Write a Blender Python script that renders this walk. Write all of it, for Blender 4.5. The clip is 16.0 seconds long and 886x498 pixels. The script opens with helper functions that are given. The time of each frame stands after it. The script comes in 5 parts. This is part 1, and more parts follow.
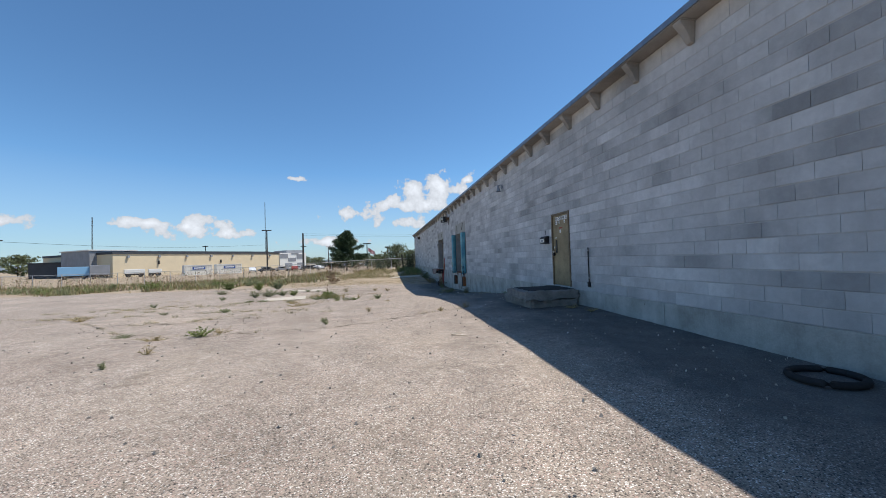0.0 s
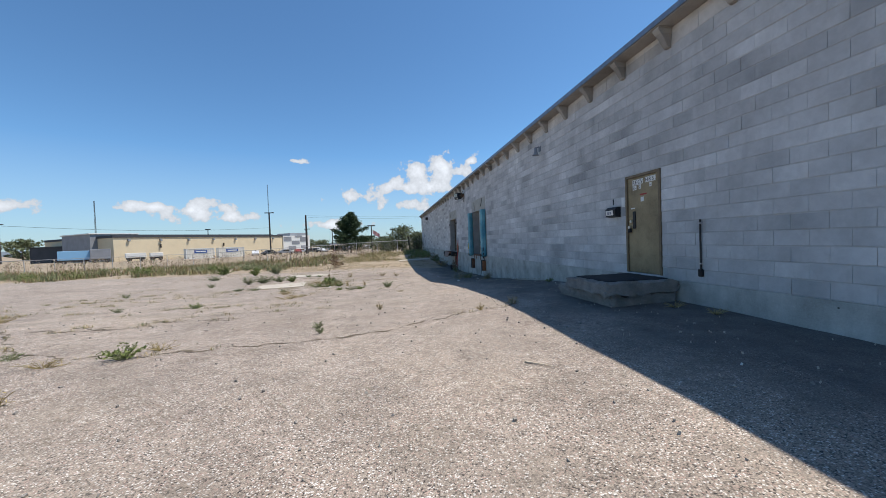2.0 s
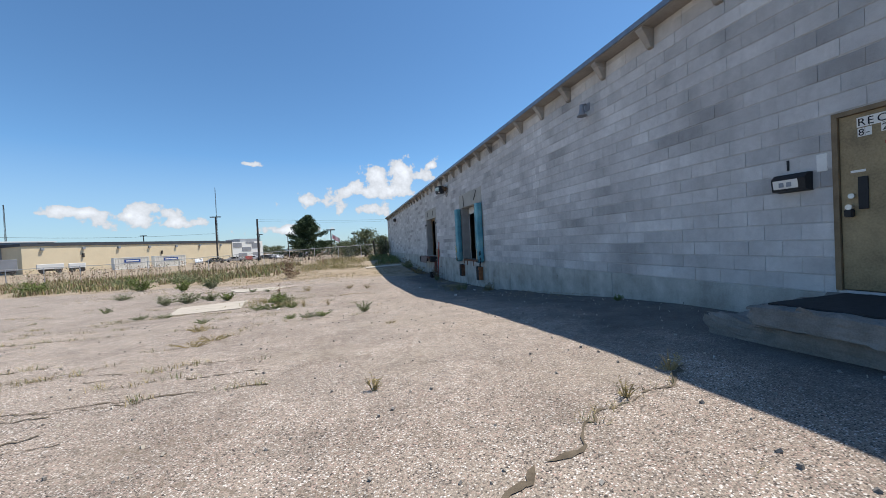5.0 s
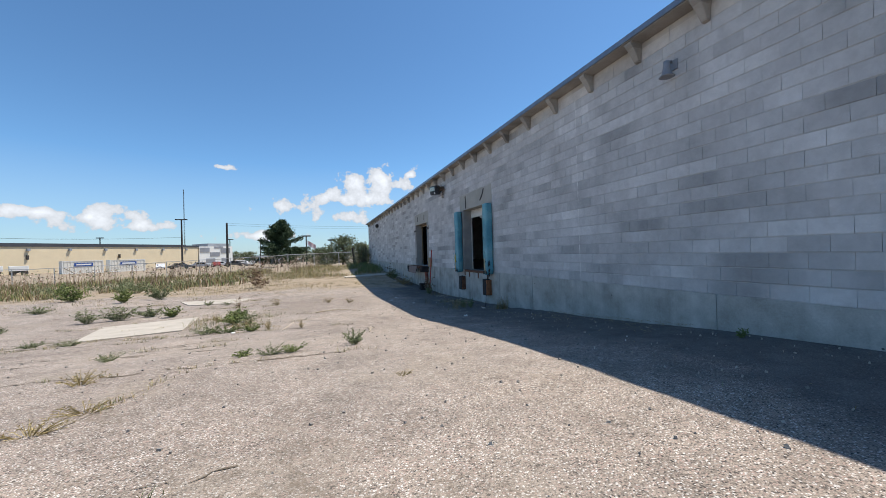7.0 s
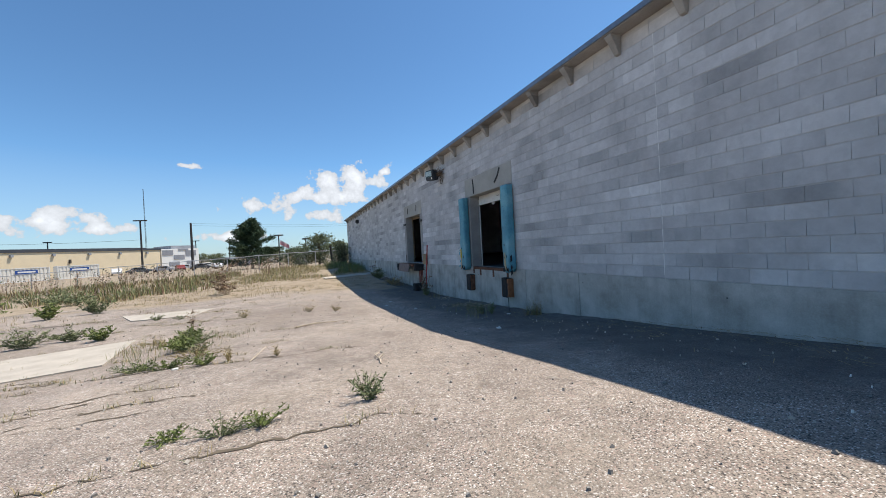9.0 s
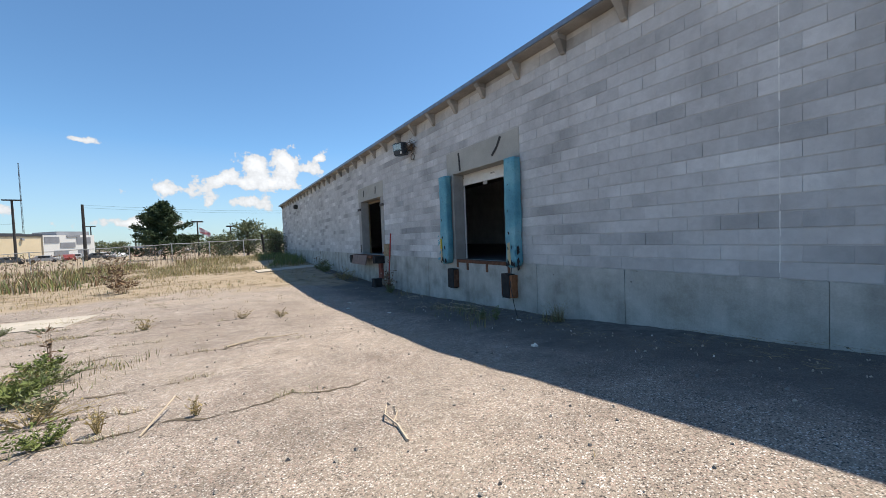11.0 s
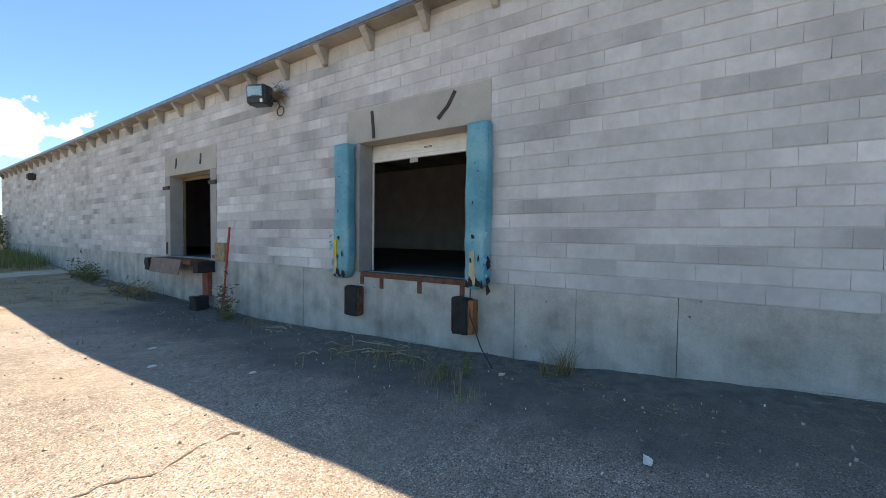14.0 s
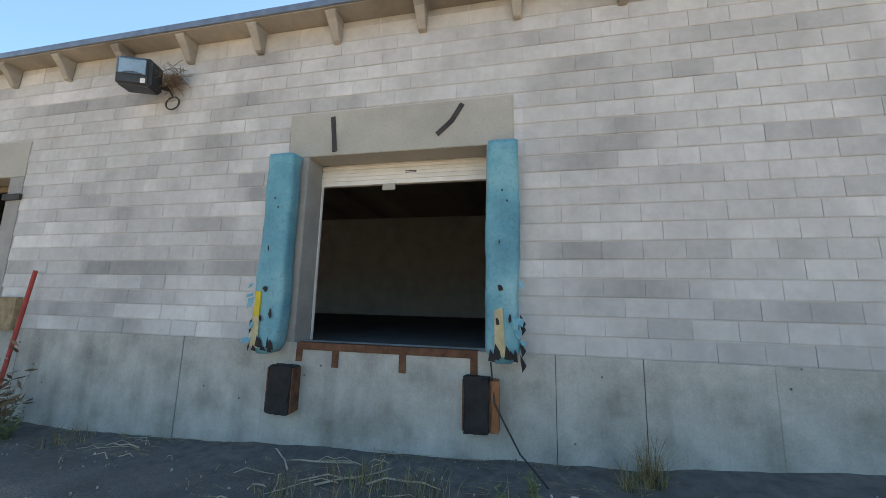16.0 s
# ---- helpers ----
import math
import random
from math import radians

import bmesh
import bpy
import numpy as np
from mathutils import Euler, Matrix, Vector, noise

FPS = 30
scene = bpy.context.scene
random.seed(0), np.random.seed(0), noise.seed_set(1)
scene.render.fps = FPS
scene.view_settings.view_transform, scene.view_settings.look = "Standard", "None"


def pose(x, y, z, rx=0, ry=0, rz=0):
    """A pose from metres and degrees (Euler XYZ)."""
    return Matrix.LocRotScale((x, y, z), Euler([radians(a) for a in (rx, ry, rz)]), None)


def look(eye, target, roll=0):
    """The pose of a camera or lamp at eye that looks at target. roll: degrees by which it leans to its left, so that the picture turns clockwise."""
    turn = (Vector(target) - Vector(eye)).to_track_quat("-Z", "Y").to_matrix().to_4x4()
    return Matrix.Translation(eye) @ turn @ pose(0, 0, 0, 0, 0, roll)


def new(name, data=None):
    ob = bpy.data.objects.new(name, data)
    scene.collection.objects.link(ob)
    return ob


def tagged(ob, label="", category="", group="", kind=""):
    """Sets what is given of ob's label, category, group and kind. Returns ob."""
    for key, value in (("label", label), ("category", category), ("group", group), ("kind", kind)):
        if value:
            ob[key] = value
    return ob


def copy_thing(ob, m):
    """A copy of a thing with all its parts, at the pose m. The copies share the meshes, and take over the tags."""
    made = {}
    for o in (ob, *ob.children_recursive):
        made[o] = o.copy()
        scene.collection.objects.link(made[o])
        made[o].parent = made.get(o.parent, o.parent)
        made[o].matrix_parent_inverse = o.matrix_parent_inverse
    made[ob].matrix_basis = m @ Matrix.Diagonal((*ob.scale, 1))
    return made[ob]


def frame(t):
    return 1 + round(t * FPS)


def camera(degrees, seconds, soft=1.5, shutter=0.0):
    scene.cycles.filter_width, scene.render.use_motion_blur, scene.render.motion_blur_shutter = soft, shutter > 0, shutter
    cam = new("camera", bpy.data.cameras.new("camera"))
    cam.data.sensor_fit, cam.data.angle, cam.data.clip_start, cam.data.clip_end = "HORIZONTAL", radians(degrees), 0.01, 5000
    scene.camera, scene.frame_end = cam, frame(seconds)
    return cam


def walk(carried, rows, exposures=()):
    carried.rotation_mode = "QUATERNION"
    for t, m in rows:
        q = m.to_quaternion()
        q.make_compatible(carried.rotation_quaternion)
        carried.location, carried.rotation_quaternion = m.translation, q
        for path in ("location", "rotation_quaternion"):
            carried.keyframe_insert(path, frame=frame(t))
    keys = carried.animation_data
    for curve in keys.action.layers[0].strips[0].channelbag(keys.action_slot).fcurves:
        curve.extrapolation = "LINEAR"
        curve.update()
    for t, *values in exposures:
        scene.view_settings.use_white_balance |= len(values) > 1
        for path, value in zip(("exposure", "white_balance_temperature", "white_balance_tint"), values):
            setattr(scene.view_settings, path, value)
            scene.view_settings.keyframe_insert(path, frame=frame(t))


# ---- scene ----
cam = camera(101.3, 16.0, soft=0.6)
PATH = [
    (0, (0.093, 0.43, 1.58), (0.418, 2.403, 1.63), -1.8),
    (0.5, (0.056, 1.079, 1.575), (0.426, 3.045, 1.604), -1.8),
    (1, (-0.006, 1.782, 1.567), (0.351, 3.75, 1.567), 0.4),
    (1.5, (-0.066, 2.467, 1.533), (0.297, 4.434, 1.495), -0.8),
    (2, (-0.137, 3.132, 1.533), (0.163, 5.109, 1.486), -2.1),
    (2.5, (-0.201, 3.823, 1.532), (0.214, 5.779, 1.521), -1.5),
    (3, (-0.206, 4.532, 1.508), (0.244, 6.48, 1.538), -0.4),
    (3.5, (-0.335, 5.177, 1.476), (0.125, 7.123, 1.485), 2.4),
    (4, (-0.304, 5.859, 1.495), (0.065, 7.824, 1.563), -3.0),
    (4.2, (-0.344, 6.137, 1.522), (0.055, 8.097, 1.474), -2.9),
    (6.3, (-0.627, 9.053, 1.427), (-0.06, 10.971, 1.429), -2.9),
    (6.5, (-0.634, 9.322, 1.43), (-0.108, 11.252, 1.426), -2.5),
    (7, (-0.663, 9.906, 1.441), (-0.034, 11.804, 1.456), -1.7),
    (7.5, (-0.642, 10.584, 1.437), (0.007, 12.476, 1.425), -2.8),
    (8, (-0.71, 11.226, 1.404), (-0.011, 13.1, 1.39), -0.8),
    (8.2, (-0.684, 11.479, 1.429), (-0.005, 13.36, 1.427), -2.6),
    (10.3, (-1.046, 14.223, 1.366), (-0.167, 16.019, 1.335), -1.6),
    (10.5, (-0.992, 14.493, 1.371), (-0.075, 16.27, 1.328), -2.0),
    (11, (-0.928, 15.125, 1.363), (0.121, 16.826, 1.293), -2.2),
    (11.5, (-0.815, 15.74, 1.349), (0.363, 17.356, 1.336), -1.2),
    (12, (-0.663, 16.334, 1.335), (0.556, 17.919, 1.355), -1.9),
    (12.5, (-0.507, 17.002, 1.318), (0.799, 18.515, 1.266), 0.1),
    (13, (-0.459, 17.635, 1.372), (0.975, 19.025, 1.47), 0.2),
    (13.5, (-0.348, 18.291, 1.347), (1.217, 19.535, 1.418), 4.1),
    (14, (-0.148, 18.81, 1.367), (1.549, 19.866, 1.301), 0.7),
    (14.5, (-0.034, 19.44, 1.401), (1.754, 20.334, 1.436), 2.2),
    (15, (0.144, 19.99, 1.338), (1.985, 20.736, 1.57), 1.0),
    (15.5, (0.478, 20.479, 1.362), (2.381, 21.031, 1.635), -0.4),
    (16, (0.707, 21.026, 1.185), (2.638, 21.445, 1.49), 1.4),
]
walk(cam, [(t, look(eye, target, roll)) for t, eye, target, roll in PATH],
     exposures=[(0.0, 0.14, 6500, 10), (8.0, 0.26, 6600, 10), (11.0, 0.4, 6900, 10), (13.0, 0.78, 7500, 10), (14.5, 1.12, 8100, 10), (16.0, 1.3, 8900, 10)])
# ---- world and sun ----
SUN_EL, SUN_AZ = radians(63.3), radians(84.0)   # azimuth from +y towards +x
world = bpy.data.worlds.new("sky")
scene.world = world
world.use_nodes = True
wn, wl = world.node_tree.nodes, world.node_tree.links
wn.clear()


def wmath(op, a, b=None, clamp=False):
    n = wn.new("ShaderNodeMath")
    n.operation, n.use_clamp = op, clamp
    for i, v in enumerate((a, b)):
        if v is None:
            continue
        if isinstance(v, (int, float)):
            n.inputs[i].default_value = v
        else:
            wl.new(v, n.inputs[i])
    return n.outputs[0]


sky = wn.new("ShaderNodeTexSky")
sky.sky_type, sky.sun_disc = "NISHITA", False
sky.sun_elevation, sky.sun_rotation = SUN_EL, SUN_AZ
sky.altitude, sky.air_density, sky.dust_density, sky.ozone_density = 1500, 1.0, 0.6, 1.6
geo = wn.new("ShaderNodeTexCoord")
sep = wn.new("ShaderNodeSeparateXYZ")
wl.new(geo.outputs["Generated"], sep.inputs[0])
az = wmath("MULTIPLY", wmath("ARCTAN2", sep.outputs[0], sep.outputs[1]), 57.2958)
el = wmath("MULTIPLY", wmath("ARCSINE", sep.outputs[2]), 57.2958)
puff = wn.new("ShaderNodeTexNoise")
puff.inputs["Scale"].default_value, puff.inputs["Detail"].default_value, puff.inputs["Roughness"].default_value = 24, 10, 0.58
wl.new(geo.outputs["Generated"], puff.inputs["Vector"])
# clouds: azimuth, elevation, half width, half height (degrees)
CLOUDS = [(9.2, 11.0, 3.4, 2.1), (5.0, 11.2, 2.0, 1.1), (2.4, 8.6, 4.0, 1.2), (7.5, 8.6, 3.2, 1.3), (-4.0, 7.2, 3.0, 1.1),
          (3.8, 5.9, 3.6, 1.0), (13.6, 12.0, 0.9, 0.45), (-12.6, 12.1, 1.4, 0.4), (-25.6, 5.1, 4.6, 1.15), (-20.8, 4.2, 3.6, 0.8),
          (-29.5, 5.4, 3.4, 0.6), (-9.0, 3.0, 5.0, 0.6), (-44.0, 5.0, 5.0, 0.8)]
cover = None
for a0, e0, ra, re in CLOUDS:
    u = wmath("DIVIDE", wmath("SUBTRACT", az, a0), ra)
    v = wmath("DIVIDE", wmath("SUBTRACT", el, e0), re)
    d = wmath("SUBTRACT", 1.0, wmath("SQRT", wmath("ADD", wmath("MULTIPLY", u, u), wmath("MULTIPLY", v, v))))
    cover = d if cover is None else wmath("MAXIMUM", cover, d)
lump = wmath("ADD", cover, wmath("MULTIPLY", wmath("SUBTRACT", puff.outputs[0], 0.49), 5.0))
mask = wmath("MULTIPLY", wmath("MULTIPLY", lump, 3.2, True), 0.95)
haze = wmath("MULTIPLY", wmath("SUBTRACT", 1.0, wmath("DIVIDE", el, 13.0), True), 0.62)
shade = wmath("ADD", 4.5, wmath("MULTIPLY", lump, 1.7))
ctint = wn.new("ShaderNodeCombineColor")
wl.new(shade, ctint.inputs[0])
wl.new(wmath("MULTIPLY", shade, 1.05), ctint.inputs[1])
wl.new(wmath("MULTIPLY", shade, 1.13), ctint.inputs[2])
mixh = wn.new("ShaderNodeMix")
mixh.data_type = "RGBA"
wl.new(haze, mixh.inputs[0])
tone = wn.new("ShaderNodeMix")
tone.data_type, tone.blend_type = "RGBA", "MULTIPLY"
tone.inputs[0].default_value = 1.0
tone.inputs[7].default_value = (0.73, 1.05, 1.22, 1)
wl.new(sky.outputs[0], tone.inputs[6])
wl.new(tone.outputs[2], mixh.inputs[6])
mixh.inputs[7].default_value = (3.2, 3.75, 4.5, 1)
mixc = wn.new("ShaderNodeMix")
mixc.data_type = "RGBA"
wl.new(mask, mixc.inputs[0])
wl.new(mixh.outputs[2], mixc.inputs[6])
wl.new(ctint.outputs[0], mixc.inputs[7])
bg = wn.new("ShaderNodeBackground")
bg.inputs[1].default_value = 0.116
wl.new(mixc.outputs[2], bg.inputs[0])
wo = wn.new("ShaderNodeOutputWorld")
wl.new(bg.outputs[0], wo.inputs[0])

sun = new("sun", bpy.data.lights.new("sun", "SUN"))
sun.data.energy, sun.data.angle, sun.data.color = 5.0, radians(0.53), (1.0, 0.94, 0.86)
to_sun = Vector((math.sin(SUN_AZ) * math.cos(SUN_EL), math.cos(SUN_AZ) * math.cos(SUN_EL), math.sin(SUN_EL)))
sun.matrix_world = look(to_sun * 60 + Vector((0, 15, 0)), (0, 15, 0))


# ---- materials ----
class Mat:
    """A small node-building helper round one Principled material."""

    def __init__(self, name, rough=0.8, metal=0.0):
        self.m = bpy.data.materials.new(name)
        self.m.use_nodes = True
        self.n, self.l = self.m.node_tree.nodes, self.m.node_tree.links
        self.p = self.n["Principled BSDF"]
        self.p.inputs["Roughness"].default_value, self.p.inputs["Metallic"].default_value = rough, metal
        self.p.inputs["Specular IOR Level"].default_value = 0.3
        self.co = self.n.new("ShaderNodeTexCoord").outputs["Object"]

    def put(self, sock, v):
        if isinstance(v, (int, float)):
            sock.default_value = v
        elif isinstance(v, tuple):
            sock.default_value = (*v, 1)[:4]
        else:
            self.l.new(v, sock)

    def world_co(self):
        self.co = self.n.new("ShaderNodeNewGeometry").outputs["Position"]
        return self

    def stretch(self, s):
        n = self.n.new("ShaderNodeMapping")
        n.inputs["Scale"].default_value = s
        self.l.new(self.co, n.inputs[0])
        return n.outputs[0]

    def noise(self, scale, detail=4, rough=0.55, co=None):
        n = self.n.new("ShaderNodeTexNoise")
        n.inputs["Scale"].default_value, n.inputs["Detail"].default_value, n.inputs["Roughness"].default_value = scale, detail, rough
        self.l.new(co or self.co, n.inputs["Vector"])
        return n.outputs[0]

    def cells(self, scale, out="Color", co=None):
        n = self.n.new("ShaderNodeTexVoronoi")
        n.inputs["Scale"].default_value = scale
        self.l.new(co or self.co, n.inputs["Vector"])
        return n.outputs[out]

    def math(self, op, a, b=0.0, clamp=False):
        n = self.n.new("ShaderNodeMath")
        n.operation, n.use_clamp = op, clamp
        self.put(n.inputs[0], a)
        self.put(n.inputs[1], b)
        return n.outputs[0]

    def ramp(self, v, *stops):
        n = self.n.new("ShaderNodeValToRGB")
        e = n.color_ramp.elements
        while len(e) < len(stops):
            e.new(0.5)
        for k, (at, c) in zip(e, stops):
            k.position, k.color = at, (*c, 1) if isinstance(c, tuple) else (c, c, c, 1)
        self.l.new(v, n.inputs[0])
        return n.outputs[0]

    def mix(self, f, a, b, mode="MIX"):
        n = self.n.new("ShaderNodeMix")
        n.data_type, n.blend_type = "RGBA", mode
        self.put(n.inputs[0], f)
        self.put(n.inputs[6], a)
        self.put(n.inputs[7], b)
        return n.outputs[2]

    def axis(self, i, co=None):
        n = self.n.new("ShaderNodeSeparateXYZ")
        self.l.new(co or self.co, n.inputs[0])
        return n.outputs[i]

    def piece(self):
        """A random number for each object and each loose piece of a mesh."""
        a = self.n.new("ShaderNodeObjectInfo").outputs["Random"]
        b = self.n.new("ShaderNodeNewGeometry").outputs["Random Per Island"]
        return self.math("FRACT", self.math("ADD", a, b))

    def base(self, c):
        self.put(self.p.inputs["Base Color"], c)
        return self

    def rough(self, v):
        self.put(self.p.inputs["Roughness"], v)
        return self

    def bump(self, h, strength=0.4, dist=0.01):
        n = self.n.new("ShaderNodeBump")
        n.inputs["Strength"].default_value, n.inputs["Distance"].default_value = strength, dist
        self.l.new(h, n.inputs["Height"])
        self.l.new(n.outputs[0], self.p.inputs["Normal"])
        return self


def plain(name, c, rough=0.7, metal=0.0, vary=0.25, scale=6.0, bump=0.15):
    """A painted or bare surface with blotches, fine grain and a little relief."""
    k = Mat(name, rough, metal)
    n1, n2 = k.noise(scale), k.noise(scale * 14, 3)
    lo, hi = tuple(v * (1 - vary) for v in c), tuple(min(1, v * (1 + vary)) for v in c)
    k.base(k.mix(0.35, k.ramp(n1, (0.3, lo), (0.7, hi)), k.ramp(n2, (0.3, lo), (0.7, hi))))
    k.bump(n2, bump, 0.004)
    return k.m


def make_block_mat(name, lo, mid, hi):
    k = Mat(name, 0.92)
    k.world_co()
    r = k.piece()
    tone = k.ramp(r, (0.0, lo), (0.22, mid), (0.8, mid), (1.0, hi))
    big, fine, mid_n = k.noise(0.55, 5), k.noise(160, 3, 0.7), k.noise(9, 5, 0.6)
    streak = k.noise(1.0, 4, 0.6, k.stretch((1, 2.6, 0.25)))
    row = k.math("FLOOR", k.math("MULTIPLY", k.math("SUBTRACT", k.axis(2), 0.69), 1 / 0.2032))
    vec = k.n.new("ShaderNodeCombineXYZ")
    k.l.new(k.math("MULTIPLY", k.axis(1), 0.62), vec.inputs[1])
    k.l.new(k.math("MULTIPLY", row, 5.37), vec.inputs[2])
    run = k.noise(1.0, 2, 0.5, vec.outputs[0])
    tone = k.mix(1.0, tone, k.ramp(run, (0.33, 0.64), (0.47, 0.96), (0.55, 1.0), (0.68, 1.2)), "MULTIPLY")
    c = k.mix(1.0, tone, k.ramp(big, (0.3, 0.86), (0.7, 1.08)), "MULTIPLY")
    c = k.mix(1.0, c, k.ramp(streak, (0.32, 0.93), (0.5, 1.0), (0.75, 1.03)), "MULTIPLY")
    c = k.mix(0.6, c, k.ramp(fine, (0.3, 0.74), (0.7, 1.2)), "MULTIPLY")
    c = k.mix(0.5, c, k.ramp(mid_n, (0.35, 0.85), (0.65, 1.1)), "MULTIPLY")
    k.base(c).bump(k.math("ADD", fine, mid_n), 0.5, 0.006)
    return k.m


M_BLOCK = make_block_mat("painted_block", (0.49, 0.485, 0.475), (0.57, 0.56, 0.545), (0.63, 0.62, 0.6))
M_MORTAR = plain("mortar", (0.5, 0.495, 0.485), 0.95, vary=0.2, scale=3, bump=0.4)
M_TEE = make_block_mat("precast_concrete", (0.34, 0.31, 0.275), (0.37, 0.34, 0.3), (0.41, 0.38, 0.335))
M_PANEL = make_block_mat("infill_panel", (0.52, 0.49, 0.45), (0.57, 0.54, 0.5), (0.6, 0.57, 0.53))


def make_foundation():
    k = Mat("foundation_concrete", 0.85)
    k.world_co()
    n1, n2, pits = k.noise(2.1, 8, 0.66), k.noise(46, 5, 0.65), k.cells(3.4, "Distance")
    streak = k.noise(0.7, 6, 0.6, k.stretch((1, 4.2, 0.35)))
    c = k.ramp(n1, (0.3, (0.29, 0.285, 0.25)), (0.5, (0.41, 0.405, 0.37)), (0.7, (0.52, 0.515, 0.475)))
    c = k.mix(1.0, c, k.ramp(streak, (0.32, 0.82), (0.5, 1.0), (0.7, 1.12)), "MULTIPLY")
    c = k.mix(0.5, c, k.ramp(n2, (0.3, 0.8), (0.7, 1.15)), "MULTIPLY")
    c = k.mix(1.0, c, k.ramp(pits, (0.03, 0.25), (0.05, 1.0)), "MULTIPLY")
    k.base(c).bump(n2, 0.35, 0.008)
    return k.m


M_FOUND = make_foundation()


def make_ground():
    k = Mat("worn_pavement", 0.95)
    k.world_co()
    x, y = k.axis(0), k.axis(1)
    wob = k.math("MULTIPLY", k.math("SUBTRACT", k.noise(0.35, 6, 0.6), 0.5), 9.0)
    edge = k.math("ADD", k.math("SUBTRACT", y, 31.0), k.math("ADD", k.math("MULTIPLY", x, 0.16), wob))
    dirt = k.math("MULTIPLY", edge, 0.7, True)
    # exposed stones in the worn surface
    stone = k.cells(105)
    gap = k.cells(105, "Distance")
    hue = k.n.new("ShaderNodeSeparateColor")
    k.l.new(stone, hue.inputs[0])
    agg = k.ramp(hue.outputs[0], (0.0, (0.05, 0.046, 0.044)), (0.1, (0.2, 0.17, 0.145)), (0.3, (0.36, 0.305, 0.25)), (0.7, (0.44, 0.375, 0.305)),
                 (0.86, (0.47, 0.335, 0.28)), (0.9, (0.66, 0.61, 0.54)), (1.0, (0.82, 0.78, 0.72)))
    agg = k.mix(1.0, agg, k.ramp(gap, (0.3, 1.08), (0.75, 0.66)), "MULTIPLY")
    big, med, small = k.noise(0.22, 5, 0.6), k.noise(1.3, 7, 0.66), k.noise(7.0, 5, 0.65)
    pave = k.mix(1.0, agg, k.ramp(big, (0.3, (0.8, 0.77, 0.76)), (0.5, (0.96, 0.95, 0.95)), (0.7, (1.1, 1.07, 1.03))), "MULTIPLY")
    pave = k.mix(1.0, pave, k.ramp(med, (0.28, 0.68), (0.5, 0.9), (0.72, 1.04)), "MULTIPLY")
    pave = k.mix(1.0, pave, k.ramp(small, (0.3, 0.8), (0.5, 1.0), (0.7, 1.1)), "MULTIPLY")
    # soil worked into worn places, and fine crazing where the surface breaks up
    soilness = k.ramp(k.noise(0.55, 7, 0.68), (0.52, 0.0), (0.68, 0.5))
    soil_tan = k.ramp(k.noise(14, 5, 0.7), (0.3, (0.21, 0.175, 0.135)), (0.7, (0.37, 0.315, 0.25)))
    pave = k.mix(soilness, pave, soil_tan)
    bend = k.n.new("ShaderNodeVectorMath")
    bend.operation = "ADD"
    wv = k.n.new("ShaderNodeTexNoise")
    wv.inputs["Scale"].default_value, wv.inputs["Detail"].default_value = 2.2, 6
    k.l.new(k.co, wv.inputs["Vector"])
    k.l.new(k.co, bend.inputs[0])
    k.l.new(wv.outputs["Color"], bend.inputs[1])
    craze = k.n.new("ShaderNodeTexVoronoi")
    craze.feature = "DISTANCE_TO_EDGE"
    craze.inputs["Scale"].default_value = 1.5
    k.l.new(bend.outputs[0], craze.inputs["Vector"])
    broken = k.ramp(k.noise(0.4, 5, 0.6), (0.42, 0.0), (0.52, 1.0))
    away = k.math("MULTIPLY", k.math("SUBTRACT", 1.2, x), 0.6, True)
    line = k.math("MULTIPLY", k.ramp(craze.outputs["Distance"], (0.006, 0.45), (0.022, 0.0)), k.math("MULTIPLY", broken, away))
    pave = k.mix(line, pave, (0.15, 0.115, 0.08))
    # dark silt and asphalt beside the building, with the wall's shade painted in
    shaded_silt = k.ramp(k.noise(2.4, 8, 0.66), (0.3, (0.07, 0.07, 0.068)), (0.5, (0.105, 0.102, 0.097)), (0.72, (0.155, 0.148, 0.137)))
    shaded_silt = k.mix(0.7, shaded_silt, k.ramp(k.noise(60, 4, 0.7), (0.3, 0.6), (0.7, 1.3)), "MULTIPLY")
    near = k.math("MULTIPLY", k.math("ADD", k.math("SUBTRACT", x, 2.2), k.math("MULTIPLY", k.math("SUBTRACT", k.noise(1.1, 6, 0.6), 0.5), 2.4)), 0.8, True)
    pave = k.mix(k.math("MULTIPLY", near, 0.82), pave, shaded_silt)
    dn, dn2 = k.noise(1.1, 7, 0.65), k.noise(22, 4, 0.7)
    soil = k.ramp(dn, (0.3, (0.15, 0.12, 0.075)), (0.45, (0.3, 0.235, 0.16)), (0.6, (0.37, 0.3, 0.215)), (0.75, (0.22, 0.2, 0.11)))
    soil = k.mix(0.6, soil, k.ramp(dn2, (0.3, 0.6), (0.7, 1.25)), "MULTIPLY")
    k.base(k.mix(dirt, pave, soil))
    k.bump(k.math("ADD", k.math("MULTIPLY", gap, -0.6), k.math("MULTIPLY", small, 1.2)), 0.5, 0.008)
    return k.m


